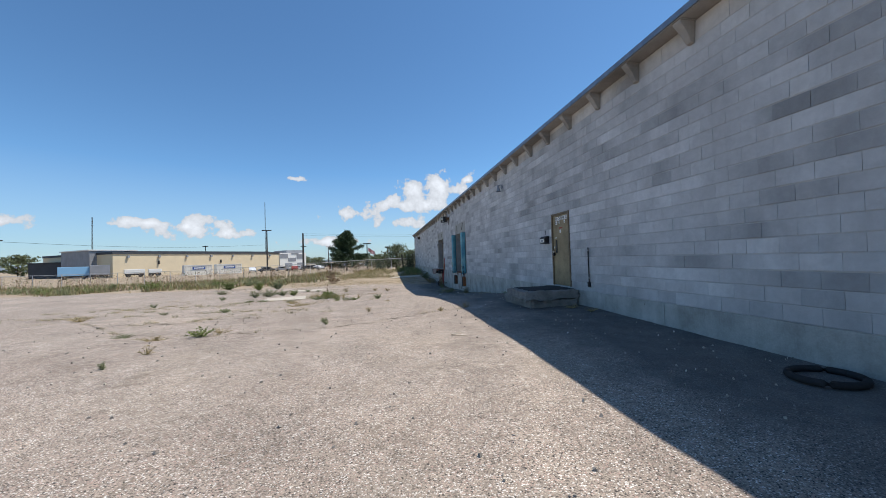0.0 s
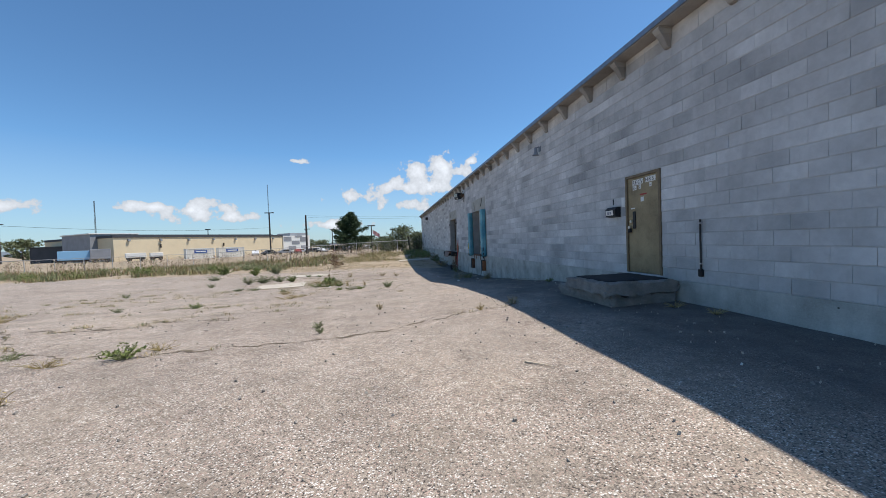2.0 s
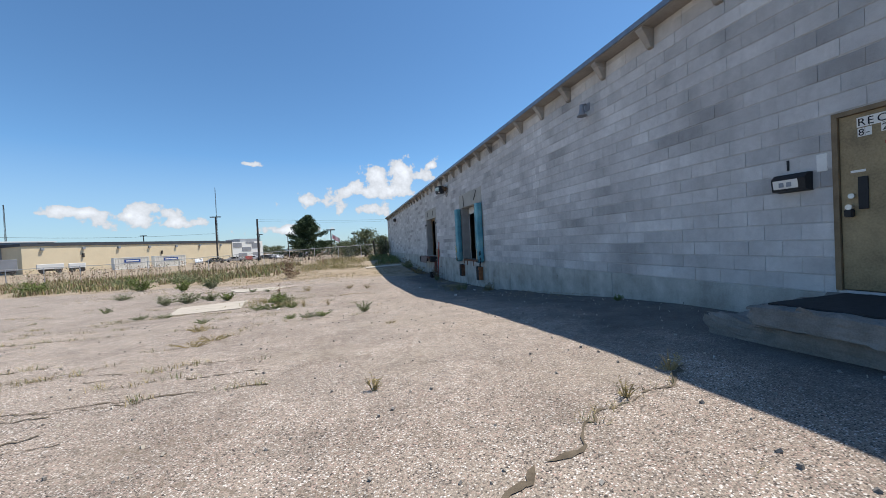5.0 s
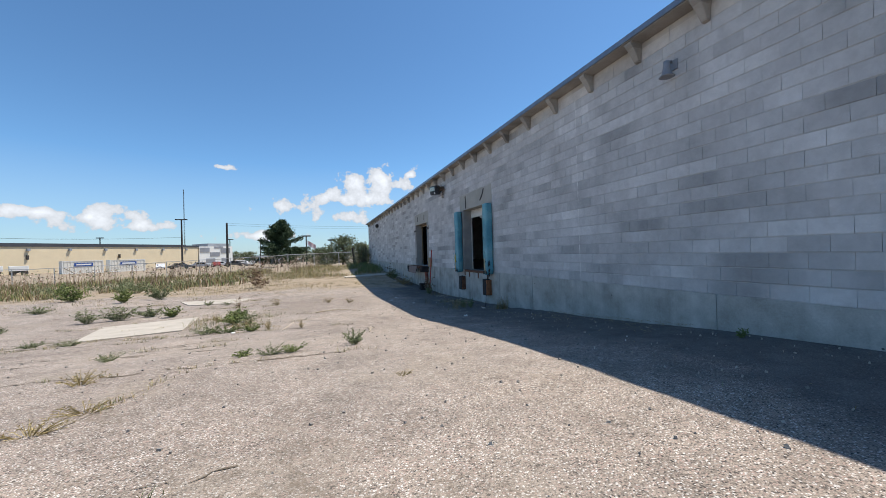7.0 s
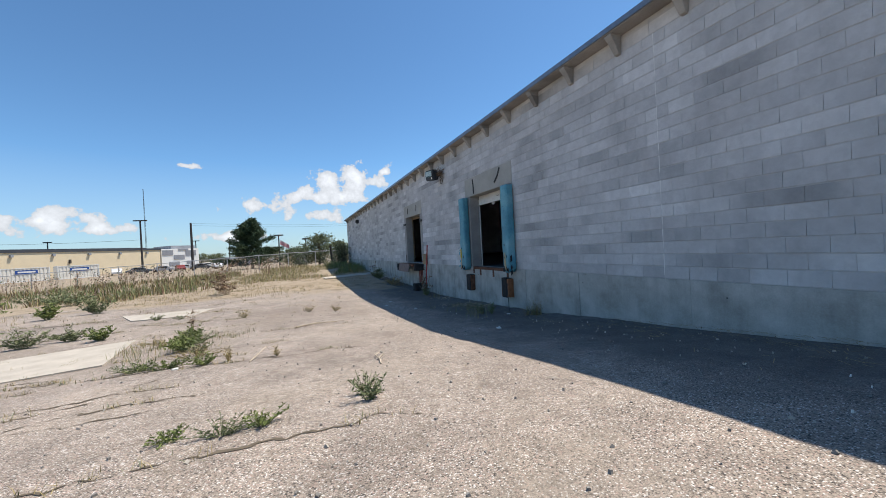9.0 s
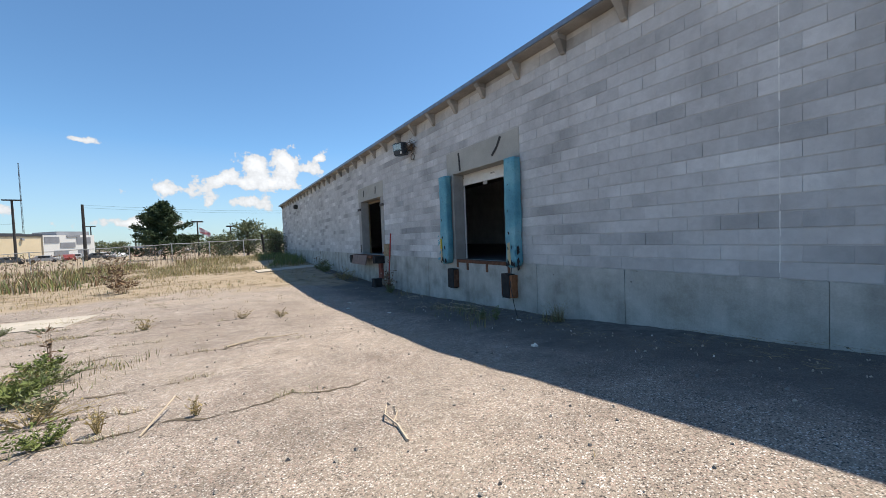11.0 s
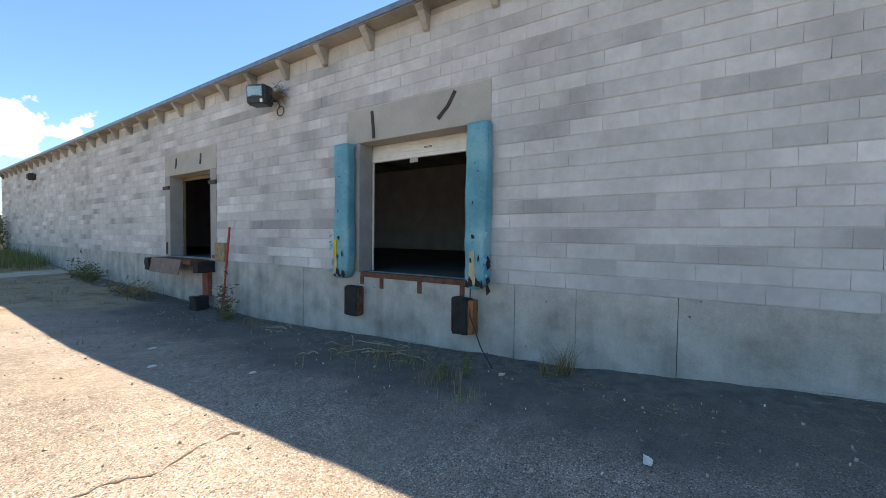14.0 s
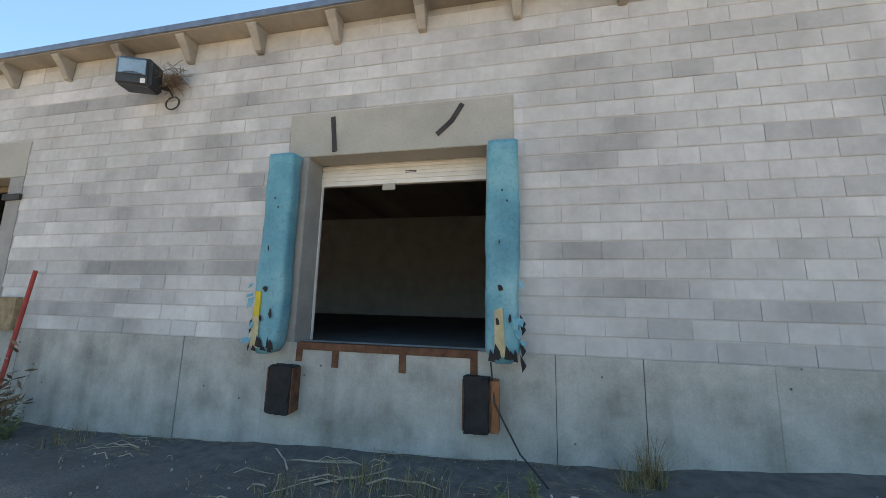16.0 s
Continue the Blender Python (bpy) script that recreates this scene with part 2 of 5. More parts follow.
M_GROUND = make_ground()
M_CRACK = plain("crack_soil", (0.13, 0.105, 0.075), 1.0, vary=0.4, scale=9, bump=0.6)
M_SLAB = plain("pale_concrete", (0.44, 0.395, 0.33), 0.95, vary=0.18, scale=2.5, bump=0.4)
M_STEP = plain("rough_concrete", (0.23, 0.215, 0.195), 0.95, vary=0.35, scale=5, bump=0.8)
M_MATTE = plain("black_mat", (0.035, 0.035, 0.037), 0.95, vary=0.3, scale=20)
M_ROOF = plain("roof_membrane", (0.3, 0.32, 0.34), 0.7)
M_EDGE = plain("metal_edge", (0.23, 0.26, 0.3), 0.45, 0.6)
M_LINTEL = plain("lintel_concrete", (0.4, 0.385, 0.34), 0.9, vary=0.15, scale=2.2, bump=0.3)
M_JAMB = plain("jamb_concrete", (0.33, 0.32, 0.3), 0.9, vary=0.2, scale=3, bump=0.3)
M_DOOR = plain("ochre_door", (0.31, 0.235, 0.13), 0.6, vary=0.42, scale=3.4, bump=0.1)
M_FRAME = plain("brown_frame", (0.2, 0.145, 0.085), 0.6, vary=0.3, scale=7)
M_BLACK = plain("black_plastic", (0.02, 0.02, 0.022), 0.5, vary=0.3)
M_STEEL = plain("brushed_steel", (0.55, 0.54, 0.52), 0.35, 0.9)
M_WHITE = plain("white_paint", (0.74, 0.73, 0.69), 0.6, vary=0.1)
M_PAPER = plain("paper", (0.78, 0.76, 0.7), 0.8, vary=0.05)
M_INK = plain("ink", (0.015, 0.015, 0.015), 0.7, vary=0.1)
M_RED = plain("red_paint", (0.42, 0.06, 0.05), 0.65, vary=0.3)
M_RUST = plain("rusted_steel", (0.16, 0.075, 0.045), 0.85, 0.2, vary=0.5, scale=9, bump=0.5)
M_RUBBER = plain("old_rubber", (0.028, 0.026, 0.026), 0.8, vary=0.45, scale=8, bump=0.6)
M_WOOD = plain("splintered_wood", (0.3, 0.12, 0.055), 0.85, vary=0.4, scale=12, bump=0.5)
M_FOAM = plain("dirty_foam", (0.5, 0.42, 0.25), 0.95, vary=0.25, scale=12, bump=0.5)
M_YELLOW = plain("yellow_cloth", (0.62, 0.45, 0.05), 0.8, vary=0.15)
M_GREY = plain("grey_paint", (0.26, 0.275, 0.3), 0.5, vary=0.15)
M_GALV = plain("galvanised_pipe", (0.5, 0.5, 0.5), 0.5, 0.6)
M_INNER = plain("warehouse_inside", (0.62, 0.62, 0.61), 0.9, vary=0.2, scale=1.5)


def make_vinyl():
    k = Mat("turquoise_vinyl", 0.5)
    n1, n2 = k.noise(1.6, 5), k.noise(26, 4, 0.65)
    c = k.ramp(n1, (0.3, (0.06, 0.22, 0.29)), (0.52, (0.11, 0.33, 0.4)), (0.72, (0.22, 0.45, 0.49)))
    c = k.mix(0.6, c, k.ramp(n2, (0.28, 0.55), (0.45, 1.0), (0.8, 1.15)), "MULTIPLY")
    wrinkle = k.noise(5, 4, 0.5, k.stretch((1, 1, 0.3)))
    k.base(c).bump(k.math("ADD", wrinkle, k.math("MULTIPLY", n2, 0.2)), 0.6, 0.02)
    return k.m


M_VINYL = make_vinyl()


def leafy(name, lo, hi, dry=0.0):
    k = Mat(name, 0.75)
    r = k.piece()
    k.base(k.mix(0.3, k.ramp(r, (0.0, lo), (1.0, hi)), k.ramp(k.noise(0.8, 3), (0.3, lo), (0.7, hi))))
    k.p.inputs["Transmission Weight"].default_value = 0.0
    return k.m


M_GREEN = leafy("green_leaf", (0.085, 0.12, 0.03), (0.24, 0.28, 0.09))
M_DRY = leafy("dry_grass", (0.24, 0.18, 0.08), (0.44, 0.36, 0.18))
M_SAGE = leafy("sage_leaf", (0.09, 0.12, 0.05), (0.26, 0.28, 0.15))
M_BROWN = leafy("dead_stalk", (0.1, 0.065, 0.04), (0.26, 0.17, 0.1))
M_SEED = leafy("pale_seed_head", (0.36, 0.27, 0.2), (0.6, 0.5, 0.42))
M_CONIFER = leafy("dark_needles", (0.018, 0.035, 0.016), (0.06, 0.095, 0.04))
M_SHRUB = leafy("shrub_leaf", (0.06, 0.08, 0.035), (0.2, 0.22, 0.12))
M_BARK = plain("bark", (0.11, 0.08, 0.06), 0.95, vary=0.4, bump=0.6)
M_STICK = plain("bleached_stick", (0.48, 0.4, 0.3), 0.9, vary=0.3)
M_BEIGE = plain("beige_wall", (0.62, 0.52, 0.36), 0.85, vary=0.08, scale=0.4)
M_DARKBLDG = plain("dark_cladding", (0.05, 0.055, 0.065), 0.7, vary=0.2, scale=0.5)
M_GREYBLDG = plain("grey_cladding", (0.25, 0.26, 0.28), 0.7, vary=0.2, scale=0.5)
M_CONT = plain("container_paint", (0.74, 0.7, 0.62), 0.6, vary=0.15, scale=2)
M_BLUE = plain("blue_paint", (0.03, 0.08, 0.28), 0.5, vary=0.1)
M_LTBLUE = plain("light_blue_paint", (0.22, 0.42, 0.62), 0.5, vary=0.1)
M_POLE = plain("dark_pole", (0.05, 0.045, 0.042), 0.7, vary=0.3)
M_CAR = [plain("car_paint", c, 0.3, 0.2, vary=0.05) for c in ((0.7, 0.7, 0.7), (0.08, 0.09, 0.1), (0.35, 0.36, 0.38), (0.25, 0.05, 0.04))]
k = Mat("clear_glass", 0.05)
k.p.inputs["Base Color"].default_value = (0.75, 0.8, 0.82, 1)
k.p.inputs["Transmission Weight"].default_value = 0.95
M_GLASS = k.m
M_CARGLASS = plain("car_glass", (0.02, 0.025, 0.03), 0.1, vary=0.1)


# ---- mesh helpers ----
def lerp(v, a, b):
    return float(np.interp(v, a, b))


def ground_z(x, y):
    """Height of the yard: it falls towards the docks and rises a little to the fence."""
    zw = lerp(y, (-5, 3, 8, 12, 13.5, 16, 18, 20, 23, 27, 30, 39, 56, 75, 100), (.2, .25, .34, .28, .19, -.04, -.2, -.39, -.5, -.66, -.6, -.45, 0, -.4, -.8))
    zc = lerp(y, (-10, 0, 8, 11, 16, 18, 20, 23, 28, 35, 45, 58, 75, 100), (.18, .18, .2, .17, -.05, -.23, -.35, -.44, -.5, -.46, -.3, .05, -.4, -.8))
    z = zc + (zw - zc) * min(1, max(0, (x + 0.5) / 5.0))
    far = min(1, max(0, (y - 32) / 24)) * min(1, max(0, (92 - y) / 20))
    return z + far * max(-0.75, min(0.3, 0.03 * x))


def obj(name, verts, faces, mats, idx=None, parent=None, smooth=False):
    me = bpy.data.meshes.new(name)
    me.from_pydata(verts, [], faces)
    for m in mats if isinstance(mats, (list, tuple)) else [mats]:
        me.materials.append(m)
    if idx is not None:
        me.polygons.foreach_set("material_index", idx)
    if smooth:
        me.polygons.foreach_set("use_smooth", [True] * len(me.polygons))
    me.update()
    ob = new(name, me)
    ob.parent = parent
    return ob


BOXF = [(0, 3, 2, 1), (4, 5, 6, 7), (0, 1, 5, 4), (1, 2, 6, 5), (2, 3, 7, 6), (3, 0, 4, 7)]


class Parts:
    """Collects boxes, tubes and blades into one mesh."""

    def __init__(self):
        self.v, self.f, self.i = [], [], []

    def add(self, vs, fs, mi=0):
        b = len(self.v)
        self.v += [tuple(p) for p in vs]
        self.f += [tuple(b + q for q in fc) for fc in fs]
        self.i += [mi] * len(fs)

    def box(self, x0, x1, y0, y1, z0, z1, mi=0, m=None):
        vs = [(x0, y0, z0), (x1, y0, z0), (x1, y1, z0), (x0, y1, z0), (x0, y0, z1), (x1, y0, z1), (x1, y1, z1), (x0, y1, z1)]
        if m is not None:
            vs = [m @ Vector(p) for p in vs]
        self.add(vs, BOXF, mi)

    def tube(self, pts, rad, sides=6, mi=0):
        rads = rad if isinstance(rad, (list, tuple)) else [rad] * len(pts)
        pts = [Vector(p) for p in pts]
        vs, fs = [], []
        for i, p in enumerate(pts):
            d = (pts[min(i + 1, len(pts) - 1)] - pts[max(i - 1, 0)]).normalized()
            a = d.orthogonal().normalized()
            b = d.cross(a)
            for s in range(sides):
                w = 2 * math.pi * s / sides
                vs.append(p + (a * math.cos(w) + b * math.sin(w)) * rads[i])
        for i in range(len(pts) - 1):
            for s in range(sides):
                t = (s + 1) % sides
                fs.append((i * sides + s, i * sides + t, (i + 1) * sides + t, (i + 1) * sides + s))
        fs.append(tuple(range(sides))[::-1])
        fs.append(tuple((len(pts) - 1) * sides + s for s in range(sides)))
        self.add(vs, fs, mi)

    def leaf(self, p, d, length, width, mi=0):
        p, d = Vector(p), Vector(d).normalized()
        side = d.cross(Vector((random.uniform(-1, 1), random.uniform(-1, 1), random.uniform(-0.3, 1)))).normalized() * width * 0.5
        mid = p + d * length * 0.45
        self.add([p, mid + side, p + d * length, mid - side], [(0, 1, 2, 3)], mi)

    def blade(self, p, h, lean, width, mi=0):
        a = random.uniform(0, 2 * math.pi)
        dx, dy = math.cos(a), math.sin(a)
        b = a + random.uniform(0.8, 2.2)
        sx, sy = math.cos(b) * width / 2, math.sin(b) * width / 2
        x, y, z = p
        m = (x + dx * lean * 0.3, y + dy * lean * 0.3, z + h * 0.55)
        self.add([(x - sx, y - sy, z), (x + sx, y + sy, z), (m[0] + sx * .7, m[1] + sy * .7, m[2]), (m[0] - sx * .7, m[1] - sy * .7, m[2]),
                  (x + dx * lean, y + dy * lean, z + h)], [(0, 1, 2, 3), (3, 2, 4)], mi)

    def done(self, name, mats, parent=None, smooth=False):
        return obj(name, self.v, self.f, mats, self.i, parent, smooth)


def box_obj(name, x0, x1, y0, y1, z0, z1, mat, parent=None, bevel=0.0):
    q = Parts()
    q.box(x0, x1, y0, y1, z0, z1)
    ob = q.done(name, mat, parent)
    if bevel:
        round_off(ob, bevel)
    return ob


def round_off(ob, w, seg=2):
    bm = bmesh.new()
    bm.from_mesh(ob.data)
    bmesh.ops.bevel(bm, geom=bm.edges[:], offset=w, segments=seg, affect="EDGES")
    bm.to_mesh(ob.data)
    bm.free()


def empty(name, at=(0, 0, 0)):
    e = new(name)
    e.location = at
    return e


# ---- the yard ----
def steps(stops):
    out = []
    for (a, b, s) in stops:
        n = max(1, round((b - a) / s))
        out += [a + (b - a) * i / n for i in range(n)]
    return out + [stops[-1][1]]


gx = steps([(-3000, -600, 600), (-600, -120, 60), (-120, -40, 8), (-40, -14, 2), (-14, 8, 0.22), (8, 40, 4), (40, 600, 80), (600, 3000, 600)])
gy = steps([(-3000, -400, 520), (-400, -20, 40), (-20, -2, 1.5), (-2, 34, 0.22), (34, 80, 1.0), (80, 160, 8), (160, 700, 60), (700, 3000, 460)])
gv, gf = [], []
for yy in gy:
    for xx in gx:
        rel = 0.0
        if -20 < xx < 8 and -4 < yy < 70:
            rel = 0.022 * noise.noise((xx * 0.45, yy * 0.45, 3)) + 0.012 * noise.noise((xx * 1.7, yy * 1.7, 8))
            if yy > 30:
                rel += 0.05 * noise.noise((xx * 0.8, yy * 0.8, 1)) * min(1, (yy - 30) / 4)
        gv.append((xx, yy, ground_z(xx, yy) + rel))
nx = len(gx)
for j in range(len(gy) - 1):
    for i in range(nx - 1):
        a = j * nx + i
        gf.append((a, a + 1, a + nx + 1, a + nx))
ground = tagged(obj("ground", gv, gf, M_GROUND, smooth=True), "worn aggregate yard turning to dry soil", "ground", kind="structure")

# ---- warehouse ----
WX, Y0, Y1 = 4.85, -7.0, 56.0
COURSE, BLOCK = 0.2032, 0.4064
BASE = 0.69                      # top of the concrete foundation
EAVE = BASE + 20 * COURSE        # underside of the roof ribs
DOOR = (9.12, 10.1, 0.74, 2.71)
DOCK1 = (21.1, 24.1, BASE, 3.72)
DOCK2 = (28.95, 31.98, BASE, 3.72)
LOW_Y = 13.74                    # the block runs lower beside the personnel door
LOW = BASE

wall = Parts()
cuts = sorted([Y0, DOOR[0], DOOR[1], LOW_Y, DOCK1[0], DOCK1[1], DOCK2[0], DOCK2[1], Y1])
for a, b in zip(cuts, cuts[1:]):
    mid = (a + b) / 2
    base = LOW if mid < LOW_Y else BASE
    if DOOR[0] < mid < DOOR[1]:
        wall.box(WX + 0.0, WX + 0.3, a, b, base, DOOR[2])
        wall.box(WX + 0.0, WX + 0.3, a, b, DOOR[3], 5.05)
    elif DOCK1[0] < mid < DOCK1[1] or DOCK2[0] < mid < DOCK2[1]:
        wall.box(WX + 0.0, WX + 0.3, a, b, DOCK1[3], 5.05)
    else:
        wall.box(WX + 0.0, WX + 0.3, a, b, base, 5.05)
wall.box(WX + 0.3, 34, Y1 - 0.3, Y1, -1.2, 5.05)
wall.box(WX + 0.3, 34, Y0, Y0 + 0.3, -1.2, 5.05)
wall.box(33.7, 34, Y0 + 0.3, Y1 - 0.3, -1.2, 5.05)
wall_ob = tagged(wall.done("wall_north", M_MORTAR), "long grey concrete block warehouse wall with light mortar", "wall", kind="structure")

found = Parts()
fj = [Y0, -1.5, 2.2, 6.0, 10.5, LOW_Y, 16.3, 18.7, 19.83, 20.68, 24.15, 25.4, 28.3, 32.3, 35.0, 39.0, 44.0, 49.0, Y1]
for n, (a, b) in enumerate(zip(fj, fj[1:])):
    top = LOW if b <= LOW_Y else BASE
    if DOOR[0] < (a + b) / 2 < DOOR[1]:
        top = LOW
    off = (0.0, 0.006, 0.002, 0.009)[n % 4]
    found.box(WX - 0.018 - off, WX + 0.3, a + 0.003, b - 0.003, -1.4, top)
tagged(found.done("foundation_wall", M_FOUND), "stained grey poured concrete foundation with vertical joints", "foundation", kind="structure")

floor_in = box_obj("floor", WX + 0.3, 33.7, Y0 + 0.3, Y1 - 0.3, BASE - 0.2, BASE - 0.01, plain("dark_floor", (0.09, 0.09, 0.09), 0.8, vary=0.3, scale=1.5))
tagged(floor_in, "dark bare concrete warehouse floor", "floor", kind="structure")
# added partition closes the dark bays behind the docks; pale to imitate glare
part = Parts()
part.box(16, 16.2, Y0 + 0.3, Y1 - 0.3, BASE, 5.05)
part.box(WX + 0.3, 16, 13.4, 13.6, BASE, 5.05)
part.box(WX + 0.3, 16, 40.4, 40.6, BASE, 5.05)
tagged(part.done("wall_inner", M_INNER), "added pale inner warehouse walls imitating glare in the doorways", "wall", kind="structure")

roof = Parts()
roof.box(WX - 0.29, 34.1, Y0 - 0.05, Y1 + 0.05, 5.06, 5.13, 0)
roof.box(WX - 0.1, 34.0, Y0, Y1, 5.13, 5.16, 1)
tagged(roof.done("roof", [M_TEE, M_ROOF]), "precast concrete roof deck with overhanging eave", "roof", kind="structure")
trim = Parts()
trim.box(WX - 0.32, WX - 0.292, Y0 - 0.05, Y1 + 0.05, 5.075, 5.155)
trim.box(WX - 0.32, WX - 0.17, Y0 - 0.05, Y1 + 0.05, 5.155, 5.17)
tagged(trim.done("trim", M_EDGE), "blue-grey sheet metal roof edge", "trim", kind="structure")

# roof ribs under the eave, and infill panels between them
RIB0, RIBS = 5.2 - 10 * 1.2192, 1.2192


def rib_mesh():
    q = Parts()
    prof = [(-0.275, 5.058), (-0.265, 5.01), (-0.17, 4.9), (-0.075, EAVE - 0.02), (-0.008, EAVE - 0.035), (-0.008, 5.058)]
    vs = []
    for z_side in (-1, 1):
        for px, pz in prof:
            half = 0.052 + 0.03 * (pz - EAVE) / 0.35
            vs.append((WX + px, z_side * half, pz))
    n = len(prof)
    fs = [tuple(range(n)), tuple(range(2 * n - 1, n - 1, -1))] + [(i, i + n, (i + 1) % n + n, (i + 1) % n) for i in range(n)]
    q.add(vs, fs)
    # flare where the rib meets the deck
    q.box(WX - 0.275, WX - 0.01, -0.1, 0.1, 5.042, 5.058)
    ob = q.done("roof_rib", M_TEE)
    round_off(ob, 0.008, 1)
    return ob


rib = rib_mesh()
rib.location = (0, RIB0 + RIBS * 2, 0)
tagged(rib, "tapered precast concrete rib under the eave", "roof rib", group="ribs under the eave")
kk = 3
while RIB0 + RIBS * kk < Y1 - 0.2:
    copy_thing(rib, pose(0, RIB0 + RIBS * kk, 0))
    kk += 1

# ---- personnel door ----
def make_door():
    d = empty("door_1", (WX, (DOOR[0] + DOOR[1]) / 2, DOOR[2]))
    inv = Matrix.Translation(d.location).inverted()

    def part(ob):
        ob.parent, ob.matrix_parent_inverse = d, inv
        return ob
    fr = Parts()
    fr.box(WX - 0.03, WX + 0.12, DOOR[0], DOOR[0] + 0.05, DOOR[2], DOOR[3])
    fr.box(WX - 0.03, WX + 0.12, DOOR[1] - 0.05, DOOR[1], DOOR[2], DOOR[3])
    fr.box(WX - 0.03, WX + 0.12, DOOR[0] + 0.05, DOOR[1] - 0.05, DOOR[3] - 0.05, DOOR[3])
    part(fr.done("frame", M_FRAME))
    part(box_obj("leaf", WX + 0.0, WX + 0.045, DOOR[0] + 0.054, DOOR[1] - 0.054, DOOR[2] + 0.012, DOOR[3] - 0.054, M_DOOR, bevel=0.003))
    h = Parts()
    for z in (0.95, 1.72, 2.42):
        h.box(WX - 0.012, WX, DOOR[0] + 0.045, DOOR[0] + 0.07, z, z + 0.11)
    part(h.done("hinge", M_FRAME))
    part(box_obj("latch_guard", WX - 0.015, WX - 0.001, 9.82, 9.9, 1.63, 1.98, M_BLACK, bevel=0.003))
    lk = Parts()
    lk.tube([(WX - 0.03, 9.95, 1.78), (WX - 0.001, 9.95, 1.78)], 0.028, 14)
    lk.tube([(WX - 0.07, 9.955, 1.66), (WX - 0.001, 9.955, 1.66)], [0.03, 0.018], 14)
    part(lk.done("lock", M_STEEL))
    part(box_obj("padlock", WX - 0.07, WX - 0.012, 9.925, 9.995, 1.55, 1.64, M_BLACK, bevel=0.01))
    return d, part


door, door_part = make_door()
tagged(door, "closed ochre metal door with worn stick-on lettering", "door", kind="structure")


def letters(text, y, z, size, mat, name="sign_letters"):
    cu = bpy.data.curves.new(name, "FONT")
    cu.body, cu.size, cu.extrude, cu.align_x = text, size, 0.0008, "LEFT"
    cu.materials.append(mat)
    tmp = new(name, cu)
    bpy.context.view_layer.update()
    me = bpy.data.meshes.new_from_object(tmp.evaluated_get(bpy.context.evaluated_depsgraph_get()))
    bpy.data.objects.remove(tmp)
    ob = new(name, me)
    m = Matrix(((0, 0, -1, WX - 0.0045), (-1, 0, 0, y), (0, 1, 0, z), (0, 0, 0, 1)))
    ob.data.transform(m)
    return ob


plates = Parts()
for (ya, w, z, h) in [(9.90, 0.095, 2.505, 0.105), (9.8, 0.095, 2.505, 0.105), (9.71, 0.12, 2.51, 0.1), (9.53, 0.085, 2.515, 0.1), (9.44, 0.09, 2.515, 0.105), (9.345, 0.09, 2.515, 0.105),
                      (9.895, 0.055, 2.405, 0.09), (9.835, 0.05, 2.405, 0.09), (9.715, 0.06, 2.415, 0.09), (9.42, 0.06, 2.42, 0.08)]:
    plates.box(WX - 0.003, WX - 0.0005, ya - w, ya, z, z + h)
plates.box(WX - 0.003, WX - 0.0005, 9.58, 9.67, 2.16, 2.25)
plates.box(WX - 0.003, WX - 0.0005, 9.84, 9.96, 2.03, 2.055)
door_part(plates.done("letter_tile", M_PAPER))
for txt, yy, zz, ss in [("R", 9.895, 2.52, 0.11), ("E", 9.82, 2.52, 0.11), ("C", 9.745, 2.52, 0.11), ("V", 9.665, 2.52, 0.11), (".", 9.585, 2.52, 0.11),
                        ("H", 9.525, 2.53, 0.11), ("R", 9.435, 2.53, 0.11), ("S", 9.345, 2.53, 0.11), (".", 9.265, 2.53, 0.11),
                        ("8", 9.89, 2.415, 0.1), ("-", 9.83, 2.415, 0.1), ("2", 9.71, 2.425, 0.1), ("-", 9.41, 2.43, 0.1)]:
    door_part(letters(txt, yy, zz, ss, M_INK, "letter"))
door_part(box_obj("red_label", WX - 0.002, WX - 0.0005, 9.5, 9.69, 2.285, 2.315, M_RED))

# letter box, switch plate and peg beside the door
def make_mailbox():
    q = Parts()
    a, b = 10.29, 10.64
    vs = [(WX, a, 1.9), (WX - 0.13, a, 1.92), (WX - 0.15, a, 2.06), (WX - 0.09, a, 2.12), (WX, a, 2.12)]
    vs += [(x, b, z) for x, _, z in vs]
    q.add(vs, [(4, 3, 2, 1, 0), (5, 6, 7, 8, 9)] + [(i, (i + 1) % 5, (i + 1) % 5 + 5, i + 5) for i in range(5)])
    root = q.done("letter_box", M_BLACK)
    r = Parts()
    r.add([(WX - 0.1355, 10.36, 1.945), (WX - 0.1355, 10.62, 1.945), (WX - 0.153, 10.62, 2.05), (WX - 0.153, 10.36, 2.05)], [(0, 1, 2, 3)])
    r.add([(WX - 0.131, 10.36, 1.945), (WX - 0.131, 10.62, 1.945), (WX - 0.148, 10.62, 2.05), (WX - 0.148, 10.36, 2.05)], [(3, 2, 1, 0)])
    r.done("label_card", M_PAPER, root)
    s = Parts()
    for ya in (10.45, 10.53):
        s.box(WX - 0.150, WX - 0.144, ya - 0.025, ya + 0.025, 1.965, 2.02)
    tagged(s.done("printed_mark", M_GREY, root), kind="stuff")
    return root


tagged(make_mailbox(), "black metal letter box with paper label on the wall", "letter box")
tagged(box_obj("switch_plate", WX - 0.016, WX - 0.001, 10.15, 10.25, 2.1, 2.3, M_WHITE, bevel=0.004), "small white blank cover plate on the wall", "cover plate")
tagged(box_obj("iron_peg", WX - 0.02, WX - 0.001, 10.52, 10.545, 2.17, 2.3, M_BLACK, bevel=0.003), "short black iron peg on the wall", "peg")


